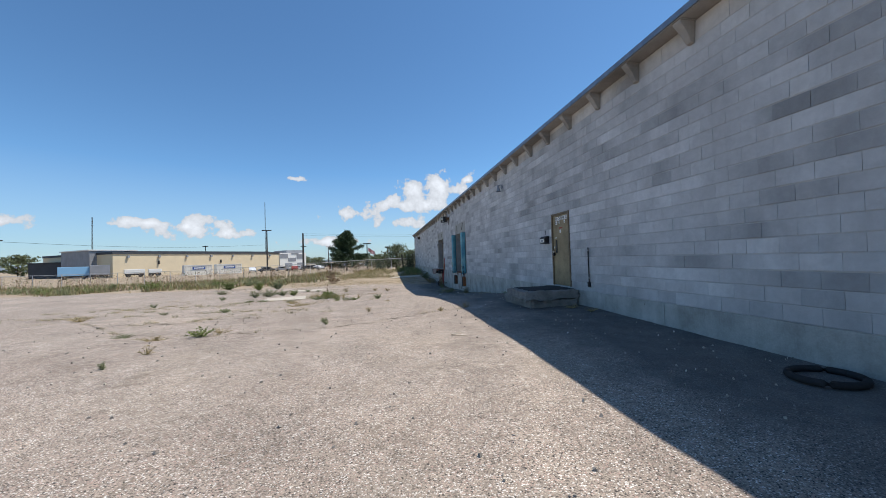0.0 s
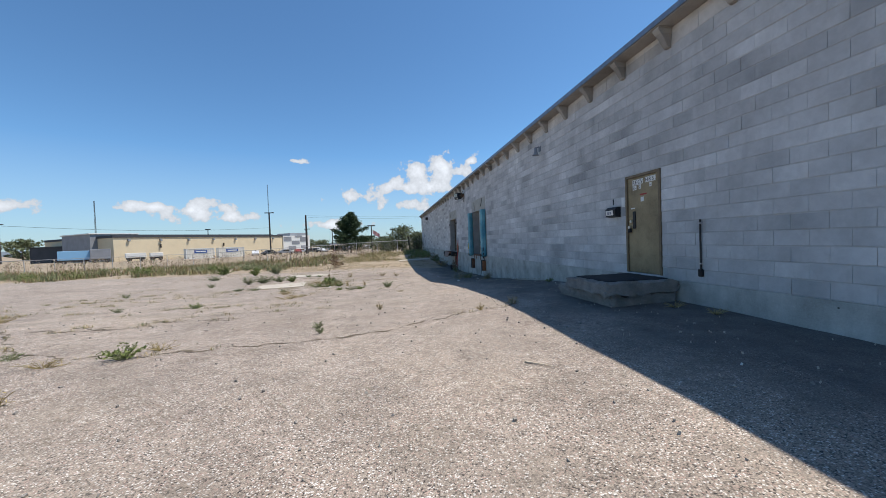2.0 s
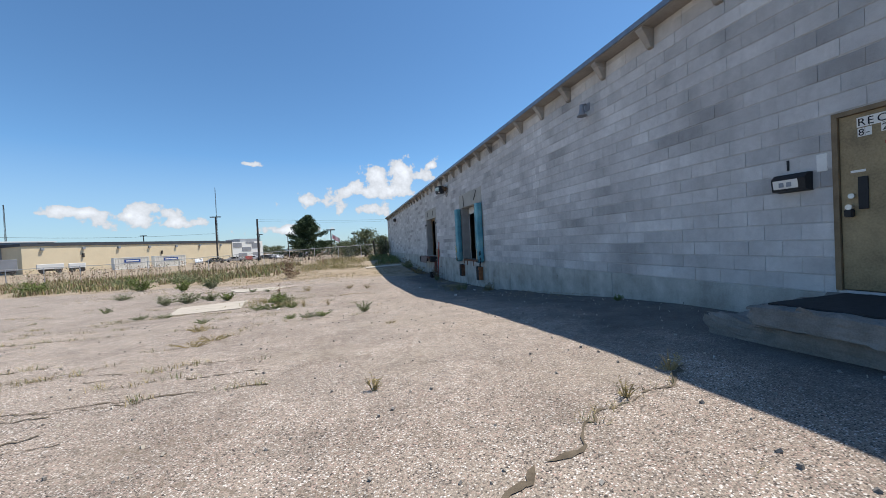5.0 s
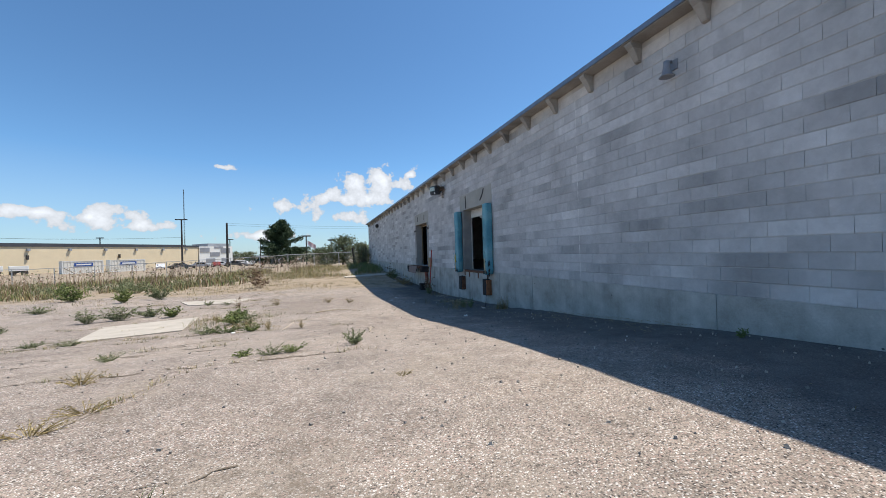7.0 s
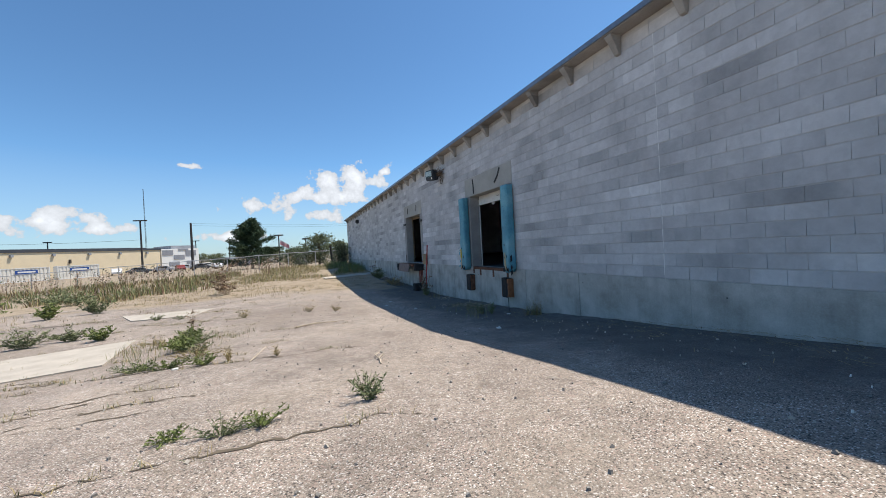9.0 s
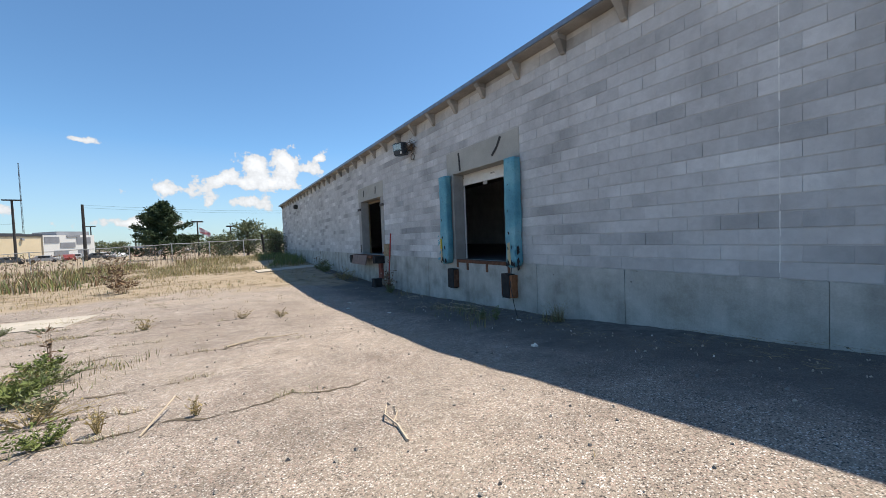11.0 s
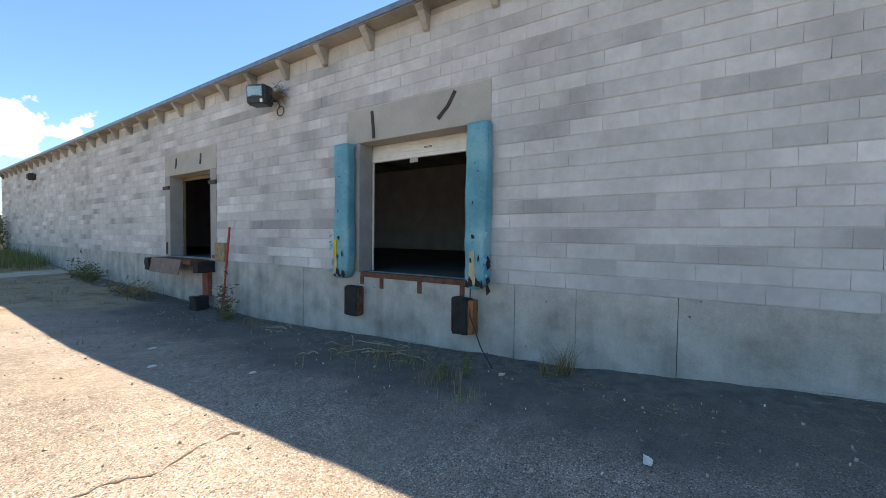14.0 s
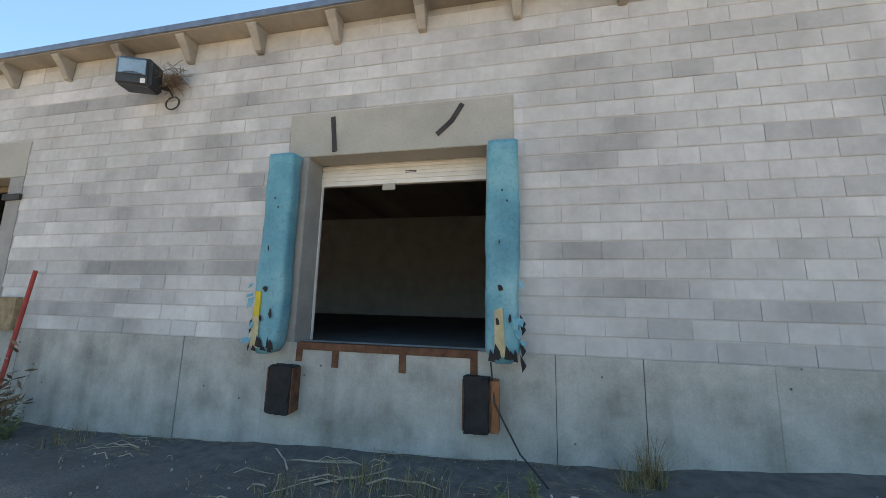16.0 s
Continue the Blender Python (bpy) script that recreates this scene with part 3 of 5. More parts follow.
def make_conduit():
    q = Parts()
    q.tube([(WX - 0.03, 8.27, 1.72), (WX - 0.03, 8.27, 0.9)], 0.014, 8)
    root = q.done("conduit", M_POLE)
    box_obj("outlet_box", WX - 0.06, WX - 0.001, 8.24, 8.3, 0.8, 0.92, M_BLACK, root, 0.006)
    c = Parts()
    for z in (1.0, 1.65):
        c.box(WX - 0.045, WX - 0.001, 8.25, 8.29, z, z + 0.02)
    tagged(c.done("strap", M_GALV, root), kind="stuff")
    return root


tagged(make_conduit(), "thin dark electrical conduit with outlet box", "conduit")


def rough_block(name, x0, x1, y0, y1, z0, z1, mat, amp=0.03, cut=5):
    """A weathered concrete block with chipped, uneven faces."""
    bm = bmesh.new()
    bmesh.ops.create_cube(bm, size=1)
    for v in bm.verts:
        v.co = Vector((x0 + (v.co.x + .5) * (x1 - x0), y0 + (v.co.y + .5) * (y1 - y0), z0 + (v.co.z + .5) * (z1 - z0)))
    bmesh.ops.subdivide_edges(bm, edges=bm.edges[:], cuts=cut * 2, use_grid_fill=True)
    for v in bm.verts:
        near = sum(1 for a, lo, hi in ((v.co.x, x0, x1), (v.co.y, y0, y1), (v.co.z, z0, z1)) if min(abs(a - lo), abs(a - hi)) < 1e-4)
        n = noise.noise_vector(v.co * 5) * amp + noise.noise_vector(v.co * 17) * amp * 0.6 + noise.noise_vector(v.co * 41) * amp * 0.35
        v.co += n * (0.25 if near < 2 else 1.0)
        if near >= 2:
            c = Vector(((x0 + x1) / 2, (y0 + y1) / 2, (z0 + z1) / 2))
            v.co += (c - v.co).normalized() * amp * abs(noise.noise(v.co * 4)) * 1.6
    me = bpy.data.meshes.new(name)
    bm.to_mesh(me)
    bm.free()
    me.materials.append(mat)
    return new(name, me)


landing = empty("door_steps", (4.1, 9.4, 0.3))
linv = Matrix.Translation(landing.location).inverted()
for ob in (rough_block("landing_slab", 3.42, 4.82, 8.68, 10.08, 0.5, 0.70, M_STEP, 0.06, 8),
           rough_block("lower_step", 3.56, 4.82, 8.74, 10.6, 0.12, 0.5, M_STEP, 0.09, 8)):
    ob.parent, ob.matrix_parent_inverse = landing, linv
tagged(landing, "crumbling two-tier concrete steps below the door", "steps")
tagged(rough_block("door_mat", 3.62, 4.8, 8.95, 10.0, 0.698, 0.715, M_MATTE, 0.006), "flat black rubber mat on the landing", "door mat")


# ---- loading docks ----
def make_dock(span, name, label):
    y0, y1, z0, z1 = span
    root = empty(name, (WX, (y0 + y1) / 2, z0))
    inv = Matrix.Translation(root.location).inverted()

    def put(ob):
        ob.parent, ob.matrix_parent_inverse = root, inv
        return ob
    put(box_obj("lintel", WX - 0.012, WX + 0.34, y0, y1, z1 - 0.62, z1, M_LINTEL, bevel=0.006))
    put(box_obj("jamb", WX - 0.012, WX + 0.34, y0, y0 + 0.32, z0, z1 - 0.624, M_JAMB, bevel=0.006))
    put(box_obj("jamb", WX - 0.012, WX + 0.34, y1 - 0.32, y1, z0, z1 - 0.624, M_JAMB, bevel=0.006))
    return root, put


def hanger(y, z, tilt, length, kink):
    q = Parts()
    a = Vector((WX - 0.02, y, z))
    b = a + Vector((0, math.sin(tilt), -math.cos(tilt))) * length * 0.5
    c = b + Vector((-0.05, math.sin(tilt + kink), -math.cos(tilt + kink))) * length * 0.5
    for p, r in ((a, b), (b, c)):
        d = (r - p).normalized()
        s = d.cross(Vector((1, 0, 0))).normalized() * 0.03
        t = Vector((0.006, 0, 0))
        q.add([p - s - t, p + s - t, r + s - t, r - s - t, p - s + t, p + s + t, r + s + t, r - s + t], BOXF)
    return q.done("bent_strap", M_POLE)


d1, put1 = make_dock(DOCK1, "dock_door_1", "")
tagged(d1, "open loading dock doorway with raised white sectional door", "dock door", kind="structure")
put1(hanger(23.47, 3.64, -0.12, 0.5, 0.0))
put1(hanger(21.72, 3.66, 0.55, 0.5, 0.25))
sd = Parts()
ya, yb = DOCK1[0] + 0.3, DOCK1[1] - 0.3
for i, (za, zb) in enumerate([(2.84, 3.0), (3.004, 3.16)]):
    sd.box(WX + 0.35 + 0.02 * i, WX + 0.4 + 0.02 * i, ya, yb, za, zb)
sd.box(WX + 0.335, WX + 0.352, ya + 0.1, yb - 0.1, 2.865, 2.905)
sd.box(WX + 0.34, WX + 0.41, ya, yb, 2.80, 2.838)
for zz in (2.925, 2.975, 3.03, 3.08, 3.125):
    sd.box(WX + 0.338, WX + 0.349, ya + 0.02, yb - 0.02, zz, zz + 0.008)
put1(sd.done("raised_panel", M_WHITE))
tg = Parts()
tg.box(WX + 0.344, WX + 0.349, 22.36, 22.58, 2.93, 2.99)
put1(tg.done("maker_plate", M_PAPER))
tg = Parts()
for i in range(2):
    tg.box(WX + 0.340, WX + 0.3435, 22.39, 22.55, 2.945 + 0.02 * i, 2.955 + 0.02 * i)
put1(tg.done("printed_mark", M_INK))
put1(box_obj("paper_tag", WX + 0.33, WX + 0.334, 22.68, 22.86, 2.71, 2.8, M_LINTEL))
tr = Parts()
for yy in (ya + 0.02, yb - 0.03):
    tr.box(WX + 0.345, WX + 0.38, yy - 0.008, yy + 0.012, BASE, 2.83)
put1(tr.done("door_track", M_WHITE))
st = Parts()
st.box(WX - 0.035, WX + 0.1, 21.5, 23.72, 0.61, BASE + 0.004)
for yy, dz in ((23.68, 0.22), (23.2, 0.27), (22.36, 0.28), (21.54, 0.4)):
    st.box(WX - 0.04, WX + 0.04, yy - 0.04, yy + 0.04, BASE - dz, 0.609)
put1(st.done("steel_sill", M_RUST))


def bumper(y0, y1, z0, z1, wood=False):
    root = rough_block("dock_bumper", WX - 0.2, WX - 0.022, y0, y1, z0, z1, M_RUBBER, 0.02, 4)
    q = Parts()
    for yy in (y0 - 0.02, y1 + 0.004):
        q.box(WX - 0.19, WX - 0.03, yy, yy + 0.016, z0 + 0.03, z1 - 0.02)
    tagged(q.done("steel_angle", M_RUST, root), kind="stuff")
    if wood:
        ob = rough_block("split_timber", WX - 0.2, WX - 0.03, y0 - 0.1, y0 - 0.024, z0 + 0.02, z1 - 0.02, M_WOOD, 0.012, 3)
        ob.parent = root
    return root


tagged(bumper(23.66, 23.96, -0.12, 0.43), "black cracked rubber dock bumper on foundation", "dock bumper", "bumpers below the docks")
tagged(bumper(21.36, 21.62, -0.12, 0.44, True), "cracked rubber dock bumper with split timber", "dock bumper", "bumpers below the docks")


def dock_pad(y0, y1, z0, z1, flip):
    """A soft vinyl-covered cushion, rounded on its edges and torn near the bottom."""
    rings, sides = 40, 28
    vs, fs = [], []
    cy, hy, dep = (y0 + y1) / 2, (y1 - y0) / 2, 0.24
    for i in range(rings + 1):
        t = i / rings
        z = z0 + (z1 - z0) * t
        s = 1.0
        if t < 0.06:
            s = 0.55 + 0.45 * math.sin(t / 0.06 * math.pi / 2)
        for j in range(sides):
            a = 2 * math.pi * j / sides
            ca, sa = math.cos(a), math.sin(a)
            px = math.copysign(abs(ca) ** 0.42, ca) * dep / 2
            py = math.copysign(abs(sa) ** 0.42, sa) * hy
            n = noise.noise((px * 5, py * 5 + y0, z * 2.6)) * 0.022 + noise.noise((px * 11, py * 11, z * 9)) * 0.008
            bulge = 1 + 0.05 * math.sin(t * 9 + y0)
            vs.append((WX - 0.018 - dep / 2 + px * (0.9 + 0.1 * s) - abs(n), cy + py * s * bulge + n, z + 0.03 * (1 - s) * math.cos(a)))
    for i in range(rings):
        for j in range(sides):
            k2 = (j + 1) % sides
            fs.append((i * sides + j, i * sides + k2, (i + 1) * sides + k2, (i + 1) * sides + j))
    fs += [tuple(range(sides))[::-1], tuple(rings * sides + j for j in range(sides))]
    root = obj("dock_pad", vs, fs, M_VINYL, smooth=True)
    # torn flaps, foam and dark rips
    q = Parts()
    side = y1 if flip else y0
    sg = 1 if flip else -1
    q2 = Parts()
    xf = WX - 0.265
    yf = y1 - 0.09 if flip else y1 - 0.16
    q2.add([(xf - 0.012, yf - 0.05, z0 + 0.05), (xf - 0.012, yf + 0.06, z0 + 0.07), (xf - 0.014, yf + 0.06, z0 + 0.52), (xf - 0.012, yf - 0.02, z0 + 0.56), (xf - 0.016, yf - 0.04, z0 + 0.3)],
           [(0, 1, 2, 3, 4)], 0)
    q2.add([(x + 0.03, y, z) for x, y, z in q2.v[:5]], [(4, 3, 2, 1, 0)], 0)
    q2.done("exposed_foam", M_FOAM, root)
    for (dy, z, w, h) in [(0.02, z0 + 0.75, 0.09, 0.05), (-0.08, z0 + 0.45, 0.05, 0.08), (0.05, z0 + 0.4, 0.06, 0.06), (0.0, z1 - 0.6, 0.03, 0.03), (-0.05, z1 - 0.72, 0.03, 0.02), (0.03, z0 + 1.25, 0.02, 0.05)]:
        c = Vector((xf - 0.012, cy + dy, z))
        ring = []
        for s in range(7):
            a = 2 * math.pi * s / 7
            rr = random.uniform(0.35, 1.0)
            ring.append(c + Vector((random.uniform(-0.012, 0.0), math.cos(a) * w * rr * 0.5, math.sin(a) * h * rr)))
        q.add(ring, [tuple(range(7))])
    for n in range(5):
        z = z0 + random.uniform(0.03, 0.5)
        y = side + sg * 0.0
        q.add([(xf + 0.08, y, z), (xf + 0.06, y + sg * 0.06, z - 0.1), (xf + 0.02, y + sg * 0.02, z - 0.16), (xf + 0.03, y, z - 0.05)], [(0, 1, 2, 3)])
    for n in range(9):
        y, z, w, h = random.uniform(y0 + 0.02, y1 - 0.08), z0 + random.uniform(0.0, 0.06), random.uniform(0.03, 0.08), random.uniform(0.06, 0.16)
        q.add([(xf - 0.013, y, z), (xf - 0.015, y + w, z + 0.01), (xf - 0.02, y + w * 0.7, z + h), (xf - 0.016, y + w * 0.2, z + h * 0.6)], [(0, 1, 2, 3)])
    tagged(q.done("torn_flap", M_RUBBER, root), kind="stuff")
    rag = Parts()
    for n in range(6):
        y, z, w, h = side - sg * random.uniform(0.0, 0.1), z0 + random.uniform(0.1, 0.85), random.uniform(0.04, 0.09), random.uniform(0.06, 0.15)
        rag.add([(xf - 0.012, y, z), (xf - 0.02, y + sg * w, z - 0.02), (xf - 0.05, y + sg * w * 0.8, z - h), (xf - 0.025, y + sg * w * 0.2, z - h * 0.7)], [(0, 1, 2, 3)])
    tagged(rag.done("vinyl_rag", M_VINYL, root), kind="stuff")
    return root


pl = dock_pad(23.84, 24.22, 0.58, 3.06, True)
tagged(pl, "torn turquoise vinyl dock cushion showing foam", "dock pad", "cushions beside the dock")
y_rag = Parts()
y_rag.box(WX - 0.285, WX - 0.262, 24.1, 24.17, 1.0, 1.3)
y_rag.done("yellow_lining", M_YELLOW, pl)
tagged(dock_pad(21.04, 21.4, 0.62, 3.04, False), "torn turquoise vinyl dock cushion showing foam", "dock pad", "cushions beside the dock")

d2, put2 = make_dock(DOCK2, "dock_door_2", "")
tagged(d2, "open loading dock doorway with concrete surround", "dock door", kind="structure")
tr = Parts()
for yy in (DOCK2[0] + 0.33, DOCK2[1] - 0.36):
    tr.box(WX + 0.345, WX + 0.4, yy, yy + 0.03, BASE, 3.09)
tr.box(WX + 0.345, WX + 0.4, DOCK2[0] + 0.36, DOCK2[1] - 0.36, 2.99, 3.09)
put2(tr.done("door_track", M_FRAME))
for yy in (29.75, 31.2):
    put2(hanger(yy, 3.58, 0.05, 0.3, 0.1))
br = Parts()
br.box(WX - 0.05, WX - 0.012, 28.92, 29.3, 2.7, 2.8)
br.box(WX - 0.05, WX - 0.012, 31.66, 32.05, 2.7, 2.8)
br.box(WX - 0.03, WX - 0.012, 31.82, 31.92, 0.75, 1.1)
put2(br.done("iron_bracket", M_POLE))


def make_leveler():
    root = box_obj("dock_leveler", WX - 0.5, WX - 0.02, 29.3, 31.7, 0.56, 0.68, M_RUST, bevel=0.01)
    lip = Parts()
    vs = [(WX - 0.52, 29.75, 0.68), (WX - 0.5, 29.75, 0.68), (WX - 0.58, 29.75, 0.28), (WX - 0.6, 29.75, 0.28)]
    vs += [(x, 31.55, z) for x, _, z in vs]
    lip.add(vs, [(0, 1, 2, 3), (7, 6, 5, 4), (0, 3, 7, 4), (1, 5, 6, 2), (0, 4, 5, 1), (3, 2, 6, 7)])
    lip.done("hinged_lip", plain("worn_lip", (0.21, 0.15, 0.13), 0.7, 0.3, vary=0.3), root)
    ob = rough_block("end_bumper", WX - 0.55, WX - 0.03, 31.72, 32.0, 0.3, 0.66, M_RUBBER, 0.02, 3)
    ob.parent = root
    ob = rough_block("end_bumper", WX - 0.45, WX - 0.03, 29.02, 29.28, 0.36, 0.66, M_RUBBER, 0.02, 3)
    ob.parent = root
    q = Parts()
    q.box(WX - 0.12, WX - 0.02, 29.2, 29.5, -0.3, 0.5)
    q.box(WX - 0.1, WX - 0.02, 28.9, 29.02, 0.75, 0.82)
    q.done("steel_support", plain("red_oxide", (0.24, 0.08, 0.06), 0.85, vary=0.4), root)
    return root


tagged(make_leveler(), "rusty dock leveler with hinged steel lip", "dock leveler")
tagged(rough_block("crate", 4.35, 4.7, 29.05, 29.4, ground_z(4.5, 29.2) - 0.01, ground_z(4.5, 29.2) + 0.36, M_RUBBER, 0.03, 3), "dark broken crate on the ground", "crate")


def make_plate():
    root = box_obj("junction_panel", WX - 0.1, WX - 0.02, 28.42, 28.9, 0.66, 1.15, plain("peeling_panel", (0.3, 0.22, 0.13), 0.8, vary=0.6, scale=7, bump=0.5), bevel=0.01)
    return root


tagged(make_plate(), "peeling rusty metal junction panel on wall", "panel")
post = Parts()
gz = ground_z(4.6, 28.2)
post.tube([(4.62, 28.28, gz), (4.75, 28.15, 1.55)], 0.028, 8)
tagged(post.done("marker_post", M_RED), "thin red metal post leaning on wall", "post")


# ---- fixtures on the wall ----
def make_floodlight():
    a = Vector((4.5, 26.42, 4.37))
    m = Matrix.Translation(a) @ Euler((0, radians(-6), radians(22))).to_matrix().to_4x4()
    q = Parts()
    q.box(-0.16, 0.16, -0.23, 0.23, -0.21, 0.21, 0, m)
    root = q.done("floodlight", plain("dark_housing", (0.045, 0.05, 0.058), 0.5))
    round_off(root, 0.04, 3)
    q = Parts()
    for i in range(8):
        w0, w1 = -0.17 + 0.34 * i / 8, -0.17 + 0.34 * (i + 1) / 8
        dz = 0.012 * math.sin(math.pi * (i + 0.5) / 8)
        q.box(-0.163 - dz, -0.161, w0, w1, -0.05 + dz * 3, 0.16 - dz, 0, m)
    q.done("reflector", M_STEEL, root)
    q = Parts()
    q.box(-0.19, -0.184, -0.18, 0.18, -0.06, 0.17, 0, m)
    pane = q.done("lens", M_GLASS, root)
    pane.visible_shadow = False
    q = Parts()
    q.box(-0.168, -0.161, -0.17, -0.11, -0.17, -0.1, 0, m)
    q.done("sticker", M_WHITE, root)
    q = Parts()
    q.tube([a + Vector((0.15, -0.05, -0.05)), (WX - 0.02, 26.3, 4.36)], 0.04, 8)
    pts = [Vector((WX - 0.06, 26.12 + 0.12 * math.sin(w), 4.08 + 0.1 * math.cos(w))) for w in np.linspace(0, 6, 18)]
    q.tube(pts, 0.012, 6)
    q.tube([(WX - 0.05, 26.3, 4.36), (WX - 0.08, 26.2, 4.3), (WX - 0.05, 26.15, 4.2)], 0.012, 6)
    q.done("arm_and_cable", M_POLE, root)
    return root


tagged(make_floodlight(), "dark square floodlight with clear lens on wall", "floodlight")
nest = Parts()
for n in range(170):
    p = Vector((random.gauss(WX - 0.14, 0.06), random.gauss(26.1, 0.11), random.gauss(4.4, 0.06)))
    d = Vector((random.uniform(-1, 1), random.uniform(-1, 1), random.uniform(-0.5, 0.5))).normalized() * random.uniform(0.1, 0.25)
    p2 = p + d
    p2.x, p.x = min(p2.x, WX - 0.01), min(p.x, WX - 0.01)
    nest.tube([p, (p + p2) / 2 + Vector((0, 0, 0.015)), p2], 0.004, 3)
tagged(nest.done("bird_nest", M_BROWN), "untidy bird nest of brown twigs behind floodlight", "nest")


def make_bell_lamp():
    q = Parts()
    c = Vector((WX - 0.16, 14.3, 4.27))
    prof = [(0.0, 0.14), (0.045, 0.14), (0.05, 0.05), (0.062, -0.02), (0.08, -0.08), (0.115, -0.11), (0.105, -0.115), (0.065, -0.08), (0.0, -0.08)]
    n = 20
    vs, fs = [], []
    for r, z in prof:
        for s in range(n):
            w = 2 * math.pi * s / n
            vs.append(c + Vector((r * math.cos(w), r * math.sin(w), z)))
    for i in range(len(prof) - 1):
        for s in range(n):
            t = (s + 1) % n
            fs.append((i * n + s, i * n + t, (i + 1) * n + t, (i + 1) * n + s))
    q.add(vs, fs)
    root = q.done("wall_lamp", M_GREY, smooth=True)
    a = Parts()
    a.tube([c + Vector((0, 0, 0.12)), c + Vector((0.1, 0, 0.16)), (WX - 0.005, 14.3, 4.36)], 0.022, 8)
    a.box(WX - 0.03, WX - 0.001, 14.22, 14.38, 4.28, 4.44)
    a.done("arm", M_GREY, root)
    return root


tagged(make_bell_lamp(), "grey bell-shaped metal wall lamp", "wall lamp")
far_lamp = box_obj("wall_light", WX - 0.3, WX - 0.001, 47.2, 47.6, 4.1, 4.45, M_POLE, bevel=0.05)
tagged(far_lamp, "small dark wall pack light near the corner", "wall light")
cable = Parts()
cable.tube([(WX - 0.12, 21.35, 0.6), (WX - 0.22, 21.3, 0.2), (WX - 0.35, 21.05, -0.2), (WX - 0.5, 20.8, ground_z(4.3, 20.8) + 0.01)], 0.009, 6)
tagged(cable.done("loose_cable", M_POLE), "black loose cable hanging from the bumper", "cable")
ring = Parts()
cx, cyy = 4.38, 3.4
pts = [Vector((cx + 0.29 * math.cos(w), cyy + 0.27 * math.sin(w), ground_z(cx, cyy) + 0.035)) for w in np.linspace(0, 2 * math.pi, 33)]
ring.tube(pts, 0.036, 8)
tagged(ring.done("rubber_hoop", M_RUBBER, smooth=True), "black rubber hoop lying on the asphalt", "rubber hoop")


# ---- cracks and slabs in the yard ----
def ground_top(x, y):
    return ground_z(x, y) + 0.022 * noise.noise((x * 0.45, y * 0.45, 3)) + 0.012 * noise.noise((x * 1.7, y * 1.7, 8))


def crack_line(pts, step=0.05, jag=0.1):
    out = []
    for (xa, ya), (xb, yb) in zip(pts, pts[1:]):
        n = max(2, int(math.hypot(xb - xa, yb - ya) / step))
        for i in range(n):
            t = i / n
            x, y = xa + (xb - xa) * t, ya + (yb - ya) * t
            out.append((x + jag * noise.noise((x * 3, y * 3, 5)) + 0.05 * noise.noise((x * 13, y * 13, 2)),
                        y + jag * 2 * noise.noise((x * 2.3, y * 2.3, 9)) + 0.07 * noise.noise((x * 11, y * 11, 7))))
    return out


CRACKS = [
    ([(-9, 12.6), (-7.9, 11.6), (-5.2, 8.8), (-3.5, 8.3), (-1.2, 8.4), (0.1, 8.8), (1.2, 9.45), (2.4, 9.9)], 0.03),
    ([(-12, 17.0), (-7, 16.0), (-3.5, 15.7), (-1.5, 15.7), (0.2, 15.6)], 0.028),
    ([(-6, 19.8), (-3.3, 19.65), (-1.9, 19.45), (-1.0, 19.4), (0.6, 19.2)], 0.03),
    ([(-4, 22.7), (-1.7, 22.45), (0.2, 22.2), (1.7, 22.05)], 0.025),
    ([(-9, 25.2), (-4, 25.5), (0.5, 25.2)], 0.025),
    ([(-14, 13.5), (-8, 13.0), (-5, 12.7), (-3.0, 12.4), (-1.2, 12.6)], 0.018),
    ([(-12, 20.5), (-8, 19.2), (-6.3, 19.6)], 0.025),
    ([(-2.4, 15.6), (-2.8, 13.8), (-4.2, 12.5), (-4.6, 10.4), (-5.2, 8.9)], 0.012),
    ([(-16, 28), (-9, 28.2), (-2, 28.6)], 0.03),
    ([(-10, 22.5), (-9.6, 17.5), (-9.0, 12.7)], 0.02),
]
random.seed(11)
for n in range(130):
    cx0, cy0 = random.uniform(-13, -2.8), random.uniform(9.5, 30)
    ln, an = random.uniform(0.5, 2.6), random.gauss(0, 0.35)
    CRACKS.append(([(cx0, cy0), (cx0 + ln * 0.5, cy0 + ln * 0.5 * math.sin(an)), (cx0 + ln, cy0 + ln * math.sin(an * 0.4))], random.uniform(0.012, 0.034)))
crack_pts = []
cr = Parts()
for pts, w in CRACKS:
    line = crack_line(pts)
    crack_pts.append(line)
    vs, fs = [], []
    for i, (x, y) in enumerate(line):
        xa, ya = line[max(i - 1, 0)]
        xb, yb = line[min(i + 1, len(line) - 1)]
        l = math.hypot(xb - xa, yb - ya) or 1
        nxn, nyn = -(yb - ya) / l, (xb - xa) / l
        ww = w * max(0.02, 0.1 + 1.3 * abs(noise.noise((x * 2, y * 2, 2))) + 0.7 * noise.noise((x * 15, y * 15, 4)))
        for sgn in (-1, 1):
            px, py = x + nxn * ww * sgn, y + nyn * ww * sgn
            vs.append((px, py, ground_top(px, py) + 0.006))
    for i in range(len(line) - 1):
        fs.append((2 * i, 2 * i + 1, 2 * i + 3, 2 * i + 2))
    cr.add(vs, fs)
tagged(cr.done("pavement_crack", M_CRACK), "soil-filled cracks across the worn pavement", "crack", kind="structure")


